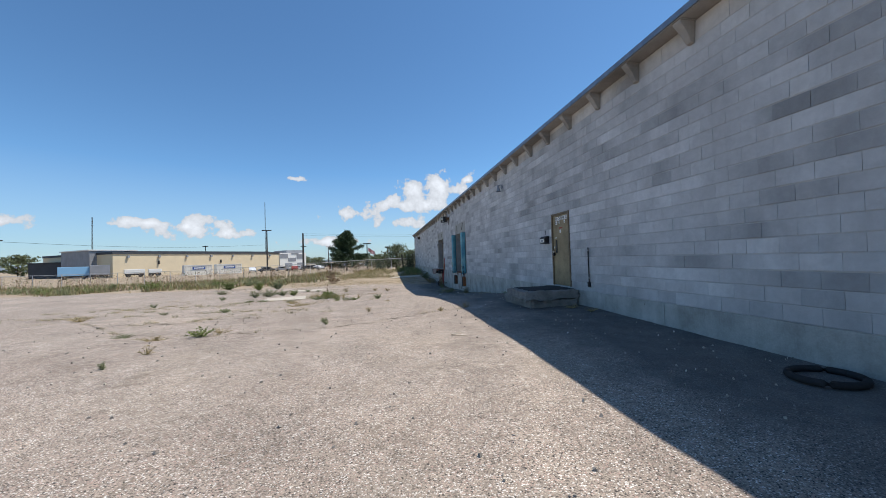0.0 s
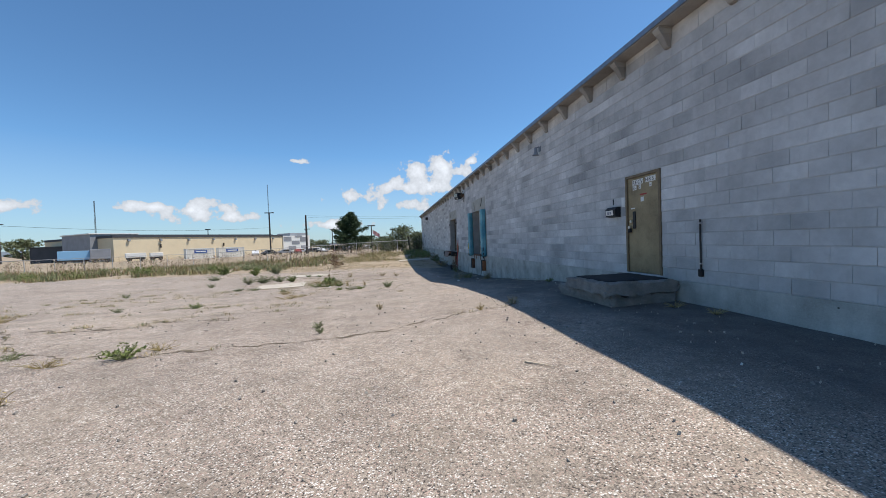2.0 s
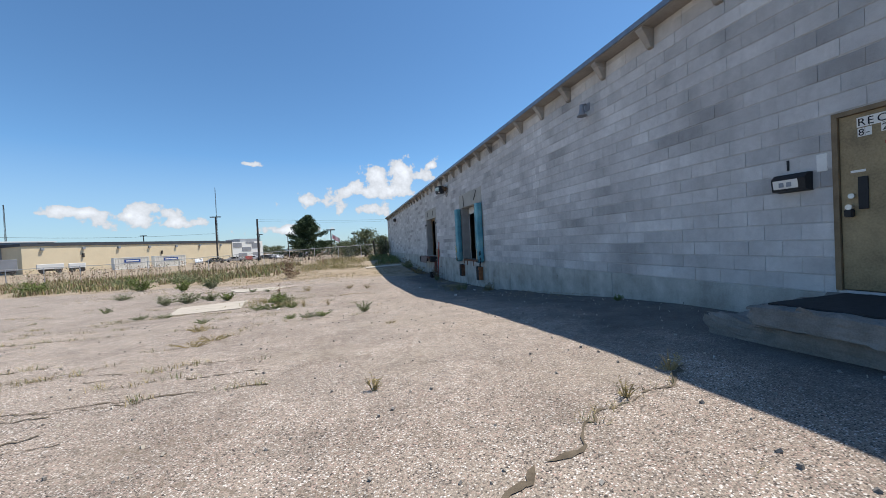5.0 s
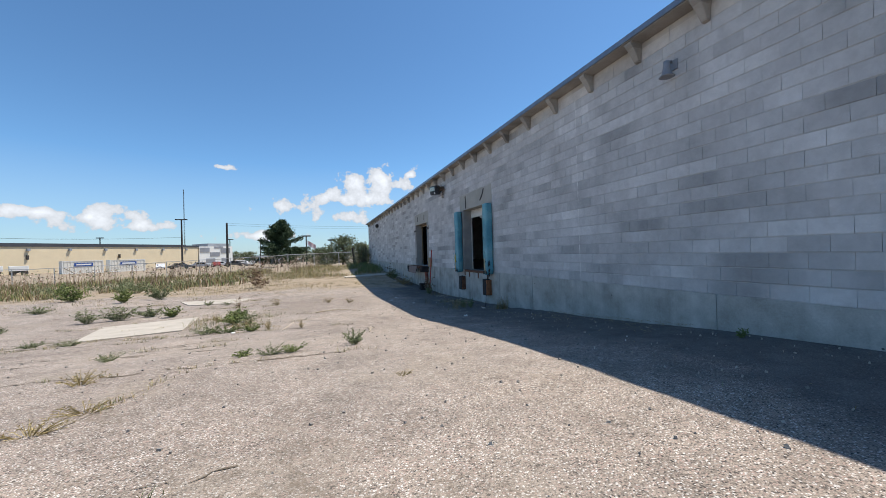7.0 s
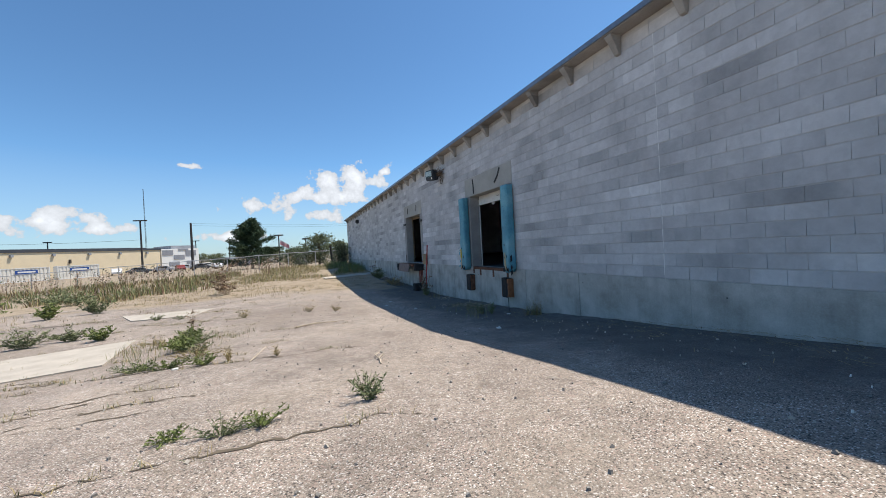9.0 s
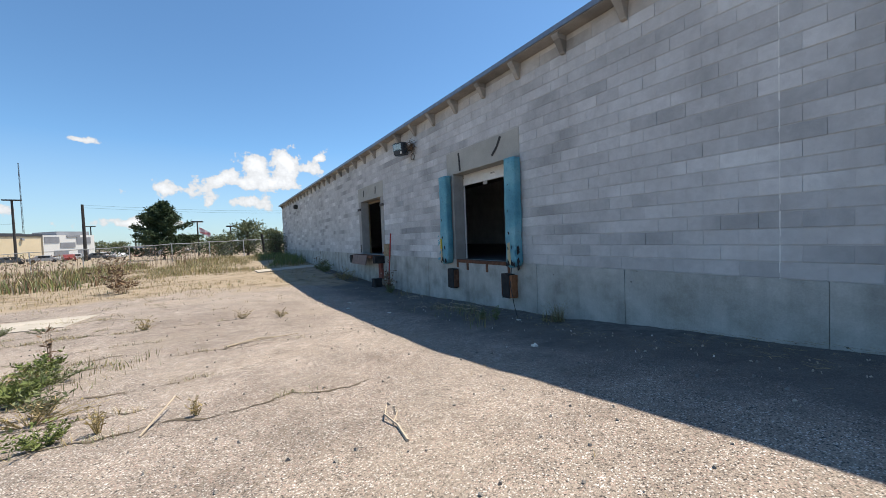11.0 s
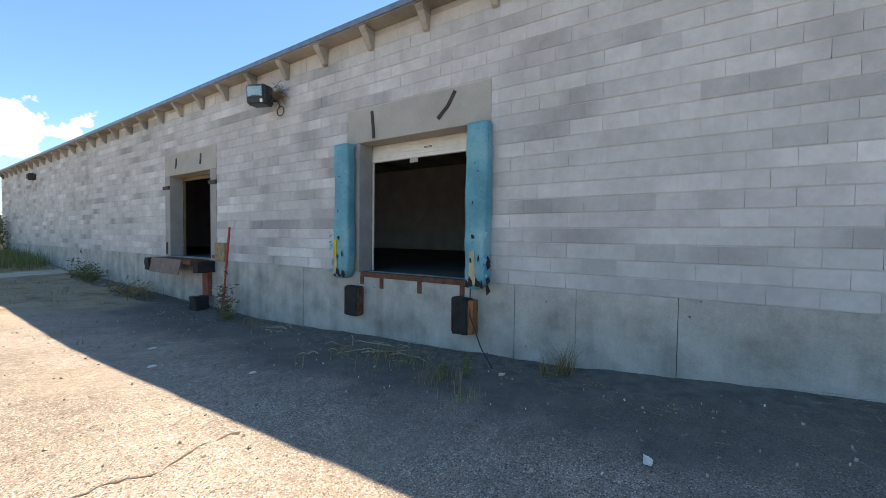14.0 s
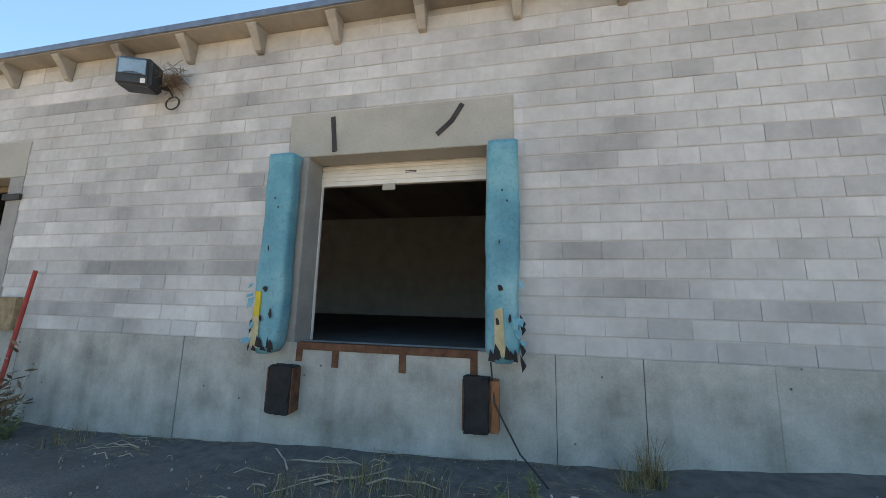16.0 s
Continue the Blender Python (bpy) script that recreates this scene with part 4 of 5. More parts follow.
def slab(pts, top=0.02):
    vs, n = [], len(pts)
    for x, y in pts:
        vs.append((x, y, ground_z(x, y) - 0.05))
    for x, y in pts:
        vs.append((x, y, ground_z(x, y) + top))
    fs = [tuple(range(n))[::-1], tuple(range(n, 2 * n))] + [(i, (i + 1) % n, (i + 1) % n + n, i + n) for i in range(n)]
    return tagged(obj("concrete_slab", vs, fs, M_SLAB), "pale flat concrete slab set in the yard", "slab", "slabs in the yard", "structure")


slab([(-6.6, 22.7), (-6.0, 20.2), (-4.1, 20.8), (-4.5, 23.5)])
slab([(-6.8, 29.2), (-6.0, 27.6), (-4.2, 27.4), (-3.9, 29.0)])
slab([(0.9, 40.6), (1.0, 39.2), (4.5, 40.0), (4.5, 41.6)], 0.07)


# ---- plants ----
def make_weed(kind, h, spread, n):
    """One plant: bent stems that carry many small leaves."""
    q = Parts()
    squash = random.uniform(0.7, 1.4)
    for s in range(n):
        a, r = random.uniform(0, 2 * math.pi), spread * math.sqrt(random.random())
        tip = Vector((math.cos(a) * r, math.sin(a) * r, h * random.uniform(0.22, 1.0) * (1 - 0.3 * r / max(spread, 0.01))))
        tip.x, tip.y = tip.x * squash + tip.y * 0.2, tip.y * (1.6 - squash)
        root = Vector((tip.x * 0.15, tip.y * 0.15, -0.01))
        mid = root.lerp(tip, 0.5) + Vector((0, 0, 0.08 * h))
        q.tube([root, mid, tip], [0.004, 0.003, 0.0015], 3, 1)
        leaves = {"green": 16, "sage": 12, "dry": 5, "stalk": 4}[kind]
        for j in range(leaves):
            t = random.uniform(0.15, 1.0)
            p = root.lerp(mid, t * 2) if t < 0.5 else mid.lerp(tip, t * 2 - 1)
            d = Vector((random.uniform(-1, 1), random.uniform(-1, 1), random.uniform(-0.1, 0.9)))
            ln = h * random.uniform(0.07, 0.16) + 0.012
            q.leaf(p, d, ln, ln * (0.42 if kind == "green" else 0.28), 0)
        if kind == "stalk":
            for j in range(3):
                q.leaf(tip, (random.uniform(-1, 1), random.uniform(-1, 1), 0.4), 0.045, 0.03, 2)
    top = {"green": M_GREEN, "sage": M_SAGE, "dry": M_DRY, "stalk": M_BROWN}[kind]
    return q.done("weed", [top, M_DRY if kind == "dry" else M_BROWN if kind == "stalk" else M_SAGE, M_SEED])


LABELS = {"green": "low leafy green weed growing in the pavement", "sage": "grey-green bushy weed growing in the yard", "dry": "dry straw-coloured weed tuft in the pavement",
          "stalk": "brown dead weed stalks with seed heads"}
proto = {}
WEEDS = [
    ("green", -3.45, 8.2, 0.22, 0.3), ("sage", -3.75, 6.15, 0.14, 0.08), ("dry", -3.65, 6.9, 0.2, 0.12), ("sage", -1.2, 8.85, 0.12, 0.1), ("sage", -4.8, 12.7, 0.14, 0.16),
    ("sage", -6.6, 12.9, 0.13, 0.18), ("sage", -1.3, 9.2, 0.16, 0.13), ("green", -4.85, 12.85, 0.15, 0.2), ("dry", -0.35, 10.63, 0.2, 0.09), ("dry", 0.17, 13.97, 0.08, 0.14), ("dry", -2.95, 13.75, 0.16, 0.3), ("dry", -2.8, 14.2, 0.14, 0.3), ("dry", -3.45, 15.4, 0.2, 0.35), ("sage", -3.95, 17.1, 0.16, 0.3), ("dry", -3.2, 8.5, 0.16, 0.25), ("sage", -5.0, 8.55, 0.12, 0.25), ("dry", -4.2, 8.05, 0.12, 0.3), ("dry", -8.3, 12.1, 0.2, 0.4), ("sage", -0.2, 16.15, 0.32, 0.24), ("green", -1.15, 16.05, 0.16, 0.26),
    ("sage", -1.45, 16.0, 0.2, 0.25), ("green", -1.85, 16.1, 0.14, 0.2), ("sage", -0.2, 16.4, 0.3, 0.15), ("dry", 2.2, 9.85, 0.2, 0.16), ("dry", 1.5, 9.6, 0.16, 0.14),
    ("green", -2.3, 19.6, 0.24, 0.3), ("green", -2.9, 19.7, 0.22, 0.36), ("sage", -3.3, 19.8, 0.25, 0.35), ("sage", -2.6, 20.6, 0.4, 0.2), ("green", -3.0, 21.2, 0.4, 0.3), ("green", -3.1, 21.6, 0.3, 0.5),
    ("stalk", -3.3, 23.3, 0.75, 0.14), ("green", -3.2, 22.6, 0.4, 0.4), ("sage", -2.9, 22.0, 0.35, 0.4), ("dry", -3.5, 22.1, 0.3, 0.5), ("dry", -2.6, 20.3, 0.3, 0.45), ("dry", -1.95, 19.6, 0.32, 0.12), ("dry", -1.2, 19.45, 0.26, 0.1),
    ("sage", -6.9, 24.2, 0.6, 0.5), ("sage", -6.2, 24.6, 0.5, 0.5), ("green", -5.4, 24.1, 0.45, 0.4), ("sage", -7.6, 24.0, 0.5, 0.4), ("sage", -5.8, 19.7, 0.2, 0.3), ("sage", -6.6, 20.0, 0.2, 0.3),
    ("stalk", -4.6, 35.2, 1.9, 0.9), ("stalk", -4.3, 34.4, 1.7, 0.8), ("sage", -4.4, 26.8, 0.2, 0.2), ("sage", -5.2, 27.2, 0.25, 0.3), ("dry", 0.3, 24.9, 0.3, 0.2), ("dry", -0.5, 25.3, 0.3, 0.2), ("dry", -2.4, 25.4, 0.4, 0.2),
    ("sage", -8.2, 31.0, 0.9, 0.6), ("green", -9.5, 30.6, 0.7, 0.5), ("green", -12.4, 32.5, 0.9, 0.7), ("sage", -11.0, 28.0, 0.4, 0.5), ("sage", -9.0, 22.9, 0.3, 0.3), ("sage", -10.3, 19.0, 0.25, 0.25),
    ("sage", 3.75, 21.2, 0.3, 0.12), ("sage", 3.9, 20.95, 0.4, 0.1),
    ("stalk", 4.4, 27.6, 1.3, 0.28), ("stalk", 4.45, 27.9, 1.1, 0.3), ("sage", 4.4, 27.5, 0.4, 0.3), ("dry", 4.2, 32.6, 0.7, 0.6), ("stalk", 4.2, 33.3, 0.6, 0.7), ("stalk", 4.2, 37.5, 1.6, 0.4), ("sage", 4.3, 36.8, 0.9, 0.5),
    ("green", 4.5, 13.2, 0.14, 0.12), ("dry", 4.4, 8.3, 0.12, 0.25), ("dry", 4.5, 7.7, 0.1, 0.25),
]
for n, (kind, x, y, h, sp) in enumerate(WEEDS):
    count = int(10 + 90 * sp * min(1.0, 0.5 + sp)) if kind != "stalk" else int(7 + 26 * sp)
    w = make_weed(kind, h, sp, min(60, count))
    w.location = (x, y, ground_z(x, y))
    tagged(w, LABELS[kind], "weed", "weeds in the yard")


def grass_tuft(x, y, h, spread, n, weights):
    """A tuft of arching grass blades."""
    q = Parts()
    for i in range(n):
        a, d = random.uniform(0, 2 * math.pi), spread * random.random() ** 0.8
        hh = h * random.uniform(0.3, 1.0)
        q.blade((math.cos(a) * d, math.sin(a) * d, -0.01), hh, hh * random.uniform(0.2, 1.1), random.uniform(0.004, 0.009), random.choices((0, 1, 2), weights)[0])
    ob = q.done("grass_tuft", [M_DRY, M_SAGE, M_BROWN])
    ob.location = (x, y, ground_z(x, y) + 0.01)
    return tagged(ob, "dry grass tuft at the foot of the wall", "grass tuft", "tufts by the wall")


for x, y, h, sp, n, weights in [(4.55, 19.9, 0.5, 0.13, 150, (6, 2, 3)), (4.45, 20.1, 0.3, 0.12, 60, (6, 2, 3)), (3.65, 21.2, 0.3, 0.3, 110, (5, 4, 2)),
                                (3.95, 21.9, 0.3, 0.35, 110, (5, 5, 1)), (4.1, 22.5, 0.28, 0.4, 120, (5, 4, 2)), (3.8, 23.1, 0.22, 0.3, 70, (5, 3, 2)),
                                (4.5, 26.6, 0.3, 0.3, 80, (4, 2, 4)), (4.3, 31.8, 0.5, 0.5, 160, (3, 2, 5))]:
    grass_tuft(x, y, h, sp, n, weights)

# small growth along the cracks and loose litter of stalks
q = Parts()
for line in crack_pts:
    for x, y in line:
        if random.random() < 0.45 and noise.noise((x * 1.3, y * 1.3, 4)) > 0.05:
            for j in range(random.randint(4, 12)):
                px, py = x + random.gauss(0, 0.05), y + random.gauss(0, 0.04)
                q.blade((px, py, ground_top(px, py)), random.uniform(0.015, 0.085), random.uniform(0.02, 0.1), 0.006, 0 if random.random() < 0.6 else 1)
for n in range(700):
    x, y = random.uniform(-9, 3.5), random.uniform(6, 30)
    if noise.noise((x * 0.5, y * 0.5, 7)) < 0.2:
        continue
    q.blade((x, y, ground_top(x, y)), random.uniform(0.01, 0.05), random.uniform(0.03, 0.1), 0.006, random.choice((0, 0, 0, 1)))
tagged(q.done("crack_grass", [M_DRY, M_SAGE]), "sparse dry grass along the pavement cracks", "grass", kind="stuff")

q = Parts()
for n in range(2600):
    x, y = random.uniform(-7, 4.6), random.uniform(0.5, 30)
    if x < 1.5 and random.random() < 0.5:
        continue
    r = random.uniform(0.004, 0.016)
    z = ground_top(x, y)
    m = Matrix.Translation((x, y, z + r * 0.4)) @ Euler((random.random() * 6, random.random() * 6, random.random() * 6)).to_matrix().to_4x4()
    q.box(-r, r, -r * 0.8, r * 0.8, -r * 0.6, r * 0.6, 0 if random.random() < 0.75 else 1, m)
tagged(q.done("gravel", [M_STEP, M_SLAB]), "scattered loose stones on the pavement", "gravel", kind="stuff")


q = Parts()
for n in range(240):
    x, y = random.uniform(2.6, 4.75), random.uniform(3, 30)
    rr = random.uniform(0.003, 0.008)
    m = Matrix.Translation((x, y, ground_top(x, y) + 0.022 + rr * 0.3)) @ Euler((random.uniform(-0.4, 0.4), random.uniform(-0.4, 0.4), random.random() * 6)).to_matrix().to_4x4()
    q.box(-rr, rr, -rr * 0.7, rr * 0.7, -0.02, rr * 0.3, 0 if random.random() < 0.85 else 1, m)
tagged(q.done("pale_chips", [M_SLAB, M_PAPER]), "pale stone and paper chips along the wall", "gravel", kind="stuff")


# fields of grass beyond the pavement
def field(name, label, n, area, h, width, mats, weights, lean=0.5, keep=None):
    q = Parts()
    for i in range(n):
        x, y = random.uniform(area[0], area[1]), random.uniform(area[2], area[3])
        v = noise.noise((x * 0.28, y * 0.28, 2))
        if v < -0.25 or (keep and not keep(x, y, v)):
            continue
        for j in range(random.randint(3, 6)):
            hh = h * random.uniform(0.35, 1.0) * (0.8 + 0.6 * v)
            px, py = x + random.gauss(0, 0.09), y + random.gauss(0, 0.09)
            q.blade((px, py, ground_z(px, py) - 0.02), hh, hh * lean * random.random(), width * random.uniform(0.6, 1.4), random.choices(range(len(mats)), weights)[0])
    return tagged(q.done(name, mats), label, "grass", kind="stuff")


def bound(x, y):
    return y > 31.5 - 0.16 * x if x < 0 else y > 31


field("dry_grass", "patchy straw-coloured dry grass field", 5200, (-34, 3.6, 30, 60), 0.28, 0.014, [M_DRY, M_SAGE, M_BROWN], (7, 2, 2), keep=lambda x, y, v: bound(x, y) and not (x > -0.5 and y < 43) and random.random() < (y - 27) / 24)
field("green_grass", "green and yellow grass beside the fence", 5200, (-10, 4.6, 41, 59), 0.5, 0.014, [M_GREEN, M_SAGE, M_DRY, M_SEED], (2, 3, 9, 1), lean=0.9)
field("shade_grass", "green grass in the shade of the wall", 700, (2.0, 4.7, 43, 56), 0.8, 0.025, [M_GREEN, M_SAGE], (3, 2))
field("weed_patch", "green and straw grass patch in the broken pavement", 150, (-4.2, -1.9, 19.7, 22.9), 0.26, 0.008, [M_GREEN, M_DRY, M_SAGE], (3, 5, 3), lean=0.9)
field("stubble", "sparse tan stubble over broken pavement", 2600, (-14, 3.4, 27.5, 44), 0.2, 0.011, [M_DRY, M_SAGE, M_BROWN], (8, 1, 1), lean=1.3,
      keep=lambda x, y, v: random.random() < (y - 26.5) / 9)
field("wall_weeds", "thin dry weeds along the foundation", 60, (3.0, 4.6, 20.4, 24.0), 0.3, 0.008, [M_DRY, M_SAGE, M_GREEN], (5, 2, 2), keep=lambda x, y, v: v > 0)
field("low_weeds", "low green weeds along the pavement edge", 2600, (-48, -9, 35, 42), 0.5, 0.035, [M_GREEN, M_SAGE, M_DRY, M_BROWN], (2, 4, 4, 3), lean=0.9, keep=lambda x, y, v: v > 0.08)
field("far_grass", "brown dry brush before the fence", 4600, (-70, -6, 38, 56), 0.75, 0.045, [M_BROWN, M_DRY, M_SAGE, M_SEED, M_GREEN], (4, 2, 4, 1, 2), lean=0.9)

q = Parts()
for n in range(900):
    x, y = random.uniform(-46, -1), random.uniform(46, 58)
    if noise.noise((x * 0.2, y * 0.3, 6)) < -0.1:
        continue
    z, h = ground_z(x, y), random.uniform(0.8, 1.7)
    top = Vector((x + random.gauss(0, 0.1), y, z + h))
    q.tube([(x, y, z), top], [0.012, 0.006], 3, 0)
    for j in range(5):
        p = Vector((x, y, z)).lerp(top, random.uniform(0.5, 1)) + Vector((random.gauss(0, 0.12), random.gauss(0, 0.12), 0))
        q.leaf(p, (random.uniform(-1, 1), random.uniform(-1, 1), 0.5), 0.13, 0.1, random.choice((1, 1, 0, 2)))
tagged(q.done("thistles", [M_BROWN, M_SEED, M_SAGE]), "tall brown thistles with pale seed heads", "thistles", kind="stuff")

for n in range(22):
    x, y = random.uniform(-42, -8), random.uniform(35.5, 41)
    w = make_weed(random.choice(("green", "sage", "sage")), random.uniform(0.6, 1.1), random.uniform(0.6, 1.2), 44)
    w.location = (x, y, ground_z(x, y))
    tagged(w, "bushy green weed clump at the pavement edge", "weed", "weeds at the pavement edge")

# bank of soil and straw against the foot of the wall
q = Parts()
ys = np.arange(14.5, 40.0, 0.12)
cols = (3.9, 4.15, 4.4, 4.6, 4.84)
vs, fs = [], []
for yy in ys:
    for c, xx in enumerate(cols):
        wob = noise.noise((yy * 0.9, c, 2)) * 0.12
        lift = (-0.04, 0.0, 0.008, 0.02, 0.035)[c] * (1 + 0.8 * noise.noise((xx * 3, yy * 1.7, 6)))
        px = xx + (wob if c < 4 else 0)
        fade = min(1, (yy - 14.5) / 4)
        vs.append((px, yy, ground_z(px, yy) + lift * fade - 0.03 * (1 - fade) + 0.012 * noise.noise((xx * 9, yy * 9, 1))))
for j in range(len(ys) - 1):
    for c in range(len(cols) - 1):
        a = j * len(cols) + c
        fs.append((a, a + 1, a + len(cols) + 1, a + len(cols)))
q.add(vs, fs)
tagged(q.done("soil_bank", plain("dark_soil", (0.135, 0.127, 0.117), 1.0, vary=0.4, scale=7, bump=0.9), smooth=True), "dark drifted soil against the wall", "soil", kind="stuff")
q = Parts()
for n in range(2200):
    y = random.uniform(14, 36)
    x = min(4.78, max(2.6, random.gauss(4.35, 0.5)))
    if noise.noise((y * 0.5, x, 3)) < -0.1:
        continue
    a, l = random.uniform(0, math.pi), random.uniform(0.04, 0.22)
    z = ground_z(x, y) + 0.035 + random.uniform(0, 0.02)
    d = Vector((math.cos(a) * l * 0.5, math.sin(a) * l, random.uniform(-0.01, 0.02)))
    if x + d.x > 4.8:
        d.x = -d.x
    s = Vector((-d.y, d.x, 0)).normalized() * 0.003
    p = Vector((x, y, z))
    q.add([p - s, p + s, p + d + s, p + d - s], [(0, 1, 2, 3)], random.choice((0, 0, 1)))
tagged(q.done("straw", [M_DRY, M_BROWN]), "loose dry straw litter along the wall", "straw", kind="stuff")

# sticks and straw lying about
def stick(pts, r):
    q = Parts()
    q.tube([(x, y, ground_top(x, y) + dz) for x, y, dz in pts], [r] + [r * 0.7] * (len(pts) - 2) + [r * 0.3], 5)
    return tagged(q.done("stick", M_STICK), "bleached dry stick lying on the ground", "stick", "sticks on the ground")


stick([(0.22, 17.6, 0.01), (0.27, 17.9, 0.02), (0.24, 18.1, 0.05), (0.36, 18.35, 0.02)], 0.014)
stick([(0.25, 17.95, 0.015), (0.36, 18.1, 0.04), (0.4, 18.25, 0.01)], 0.009)
stick([(-0.9, 22.4, 0.02), (-0.4, 22.6, 0.04), (0.1, 22.55, 0.02)], 0.02)
stick([(-0.8, 22.5, 0.02), (-0.2, 22.45, 0.05), (0.3, 22.6, 0.02)], 0.014)
stick([(1.23, 6.73, 0.012), (1.34, 6.62, 0.014), (1.47, 6.48, 0.012)], 0.011)
stick([(-1.6, 19.2, 0.01), (-1.4, 19.9, 0.12), (-1.35, 20.0, 0.02)], 0.01)
for cx, cy, sp, count in ((4.3, 22.7, 0.28, 12), (4.0, 23.4, 0.25, 5), (4.5, 25.6, 0.35, 10)):
    for n in range(count):
        x, y = min(4.6, random.gauss(cx, sp * 0.7)), random.gauss(cy, sp)
        heading, l = random.choice((0, math.pi)) + math.pi / 2 + random.gauss(0, 0.6), random.uniform(0.12, 0.8)
        pts = []
        for i in range(5):
            pts.append((min(4.76, x), y, 0.012 + random.uniform(0.0, 0.05) * (0 < i < 4)))
            x, y = x + math.cos(heading) * l / 4, y + math.sin(heading) * l / 4
            heading += random.gauss(0, 0.22)
        stick(pts, random.uniform(0.004, 0.012))
for x, y in [(2.4, 26.1), (2.0, 25.0), (4.2, 20.6), (2.9, 18.9), (-2.7, 19.55), (2.6, 23.5)]:
    ob = rough_block("litter", x - 0.045, x + 0.045, y - 0.03, y + 0.03, ground_z(x, y) + 0.0, ground_z(x, y) + 0.02, M_PAPER, 0.025, 3)
    tagged(ob, "crumpled scrap of white paper on the ground", "litter", "litter on the ground")


# ---- trees and shrubs ----
def crown_tree(name, label, x, y, h, w, mat, leafs, size, conifer=True):
    q = Parts()
    z0 = ground_z(x, y)
    base = Vector((x, y, z0))
    q.tube([base, base + Vector((0.1, 0, h * 0.4)), base + Vector((0, 0, h * 0.95))], [0.22, 0.15, 0.03], 7, 1)
    limbs = []
    for i in range(46):
        t = 0.06 + 0.9 * (i / 46)
        a = i * 2.4 + random.uniform(-0.4, 0.4)
        reach = w / 2 * ((1 - t) ** 0.75 if conifer else math.sin(math.pi * min(0.97, t * 0.75 + 0.2))) * random.uniform(0.65, 1.1) + 0.15
        p = base + Vector((0, 0, h * t))
        tip = p + Vector((math.cos(a) * reach, math.sin(a) * reach, reach * random.uniform(0.0, 0.45)))
        q.tube([p, (p + tip) / 2 + Vector((0, 0, 0.05)), tip], [0.05 * (1 - t) + 0.015, 0.02, 0.006], 4, 1)
        limbs.append((p, tip))
    for n in range(leafs):
        p, tip = random.choice(limbs)
        s = random.uniform(0.2, 1.05)
        c = p.lerp(tip, s) + Vector((random.gauss(0, 0.28), random.gauss(0, 0.28), random.gauss(0, 0.22)))
        c.z = max(c.z, z0 + 0.15)
        q.leaf(c, (random.uniform(-1, 1), random.uniform(-1, 1), random.uniform(-0.2, 1.1)), size * random.uniform(0.6, 1.5), size * random.uniform(0.3, 0.6), 0)
    root = q.done(name, [mat, M_BARK])
    return tagged(root, label, "tree" if h > 4 else "shrub")


crown_tree("tree", "broad dark green juniper tree behind the fence", -8.6, 90, 9.3, 12.0, M_CONIFER, 18000, 0.42)
crown_tree("tree", "dark tree in the distance", -1.8, 102, 3.6, 4.5, M_CONIFER, 1500, 0.4)
crown_tree("shrub", "loose grey-green shrub behind the fence", 2.6, 74, 4.6, 6.5, M_SHRUB, 4200, 0.32, False)
crown_tree("shrub", "loose grey-green shrub behind the fence", -0.4, 72, 2.7, 5.0, M_SHRUB, 2200, 0.3, False)
crown_tree("shrub", "small dark shrub behind the fence", 5.6, 70, 3.2, 3.4, M_SHRUB, 2200, 0.28, False)
crown_tree("shrub", "dark green shrub at the building corner", 3.9, 54.5, 2.0, 2.0, M_SHRUB, 1400, 0.18, False)
crown_tree("tree", "distant round tree on the horizon", -160, 190, 9, 16, M_SHRUB, 1500, 1.2, False)
for x, y, h, w in [(-30, 260, 6, 14), (-46, 270, 5, 12), (-12, 250, 5, 12), (-60, 300, 6, 16)]:
    crown_tree("tree", "distant hazy tree beyond the parking lot", x, y, h, w, M_SHRUB, 700, 1.1, False)


# ---- fence ----
def make_fence():
    root = empty("chain_link_fence", (0, 58, 0))
    inv = Matrix.Translation(root.location).inverted()
    xs = [4.3 - 3.0 * i for i in range(27)]
    fy = [58.5 - 0.09 * (4.3 - x) for x in xs]
    rails, mesh = Parts(), Parts()
    tops = []
    for n, (x, y) in enumerate(zip(xs, fy)):
        z = ground_z(x, y)
        lean = random.uniform(-0.05, 0.05)
        one = Parts()
        one.tube([(x, y, z - 0.1), (x + lean, y, z + 1.75)], 0.04, 6)
        ob = one.done("post", M_GALV)
        ob.parent, ob.matrix_parent_inverse = root, inv
        tops.append(Vector((x + lean, y, z + 1.72)))
    for a, b in zip(tops, tops[1:]):
        rails.tube([a, (a + b) / 2 - Vector((0, 0, 0.05)), b], 0.03, 5)
        n = 24
        for i in range(n):
            for s in (-1, 1):
                u0 = i / n
                u1 = u0 + s * 0.55
                if not 0 <= u1 <= 1:
                    continue
                p, r = a.lerp(b, u0), a.lerp(b, u1) - Vector((0, 0, 1.65))
                d = Vector((0.004, 0, 0))
                mesh.add([p - d, p + d, r + d, r - d], [(0, 1, 2, 3)])
    for nm, pp in (("top_rail", rails), ("wire_mesh", mesh)):
        ob = pp.done(nm, M_GALV)
        ob.parent, ob.matrix_parent_inverse = root, inv
    return root


tagged(make_fence(), "rusty galvanised chain-link fence across the field", "fence")
for x, y, l in [(3.1, 56.5, 0.1), (4.55, 56.6, 0.0)]:
    q = Parts()
    z = ground_z(x, y)
    q.tube([(x, y, z), (x - l * 2, y, z + 2.2)], 0.13, 8)
    tagged(q.done("wooden_post", M_POLE), "dark weathered wooden post at building corner", "post", "posts at the corner")


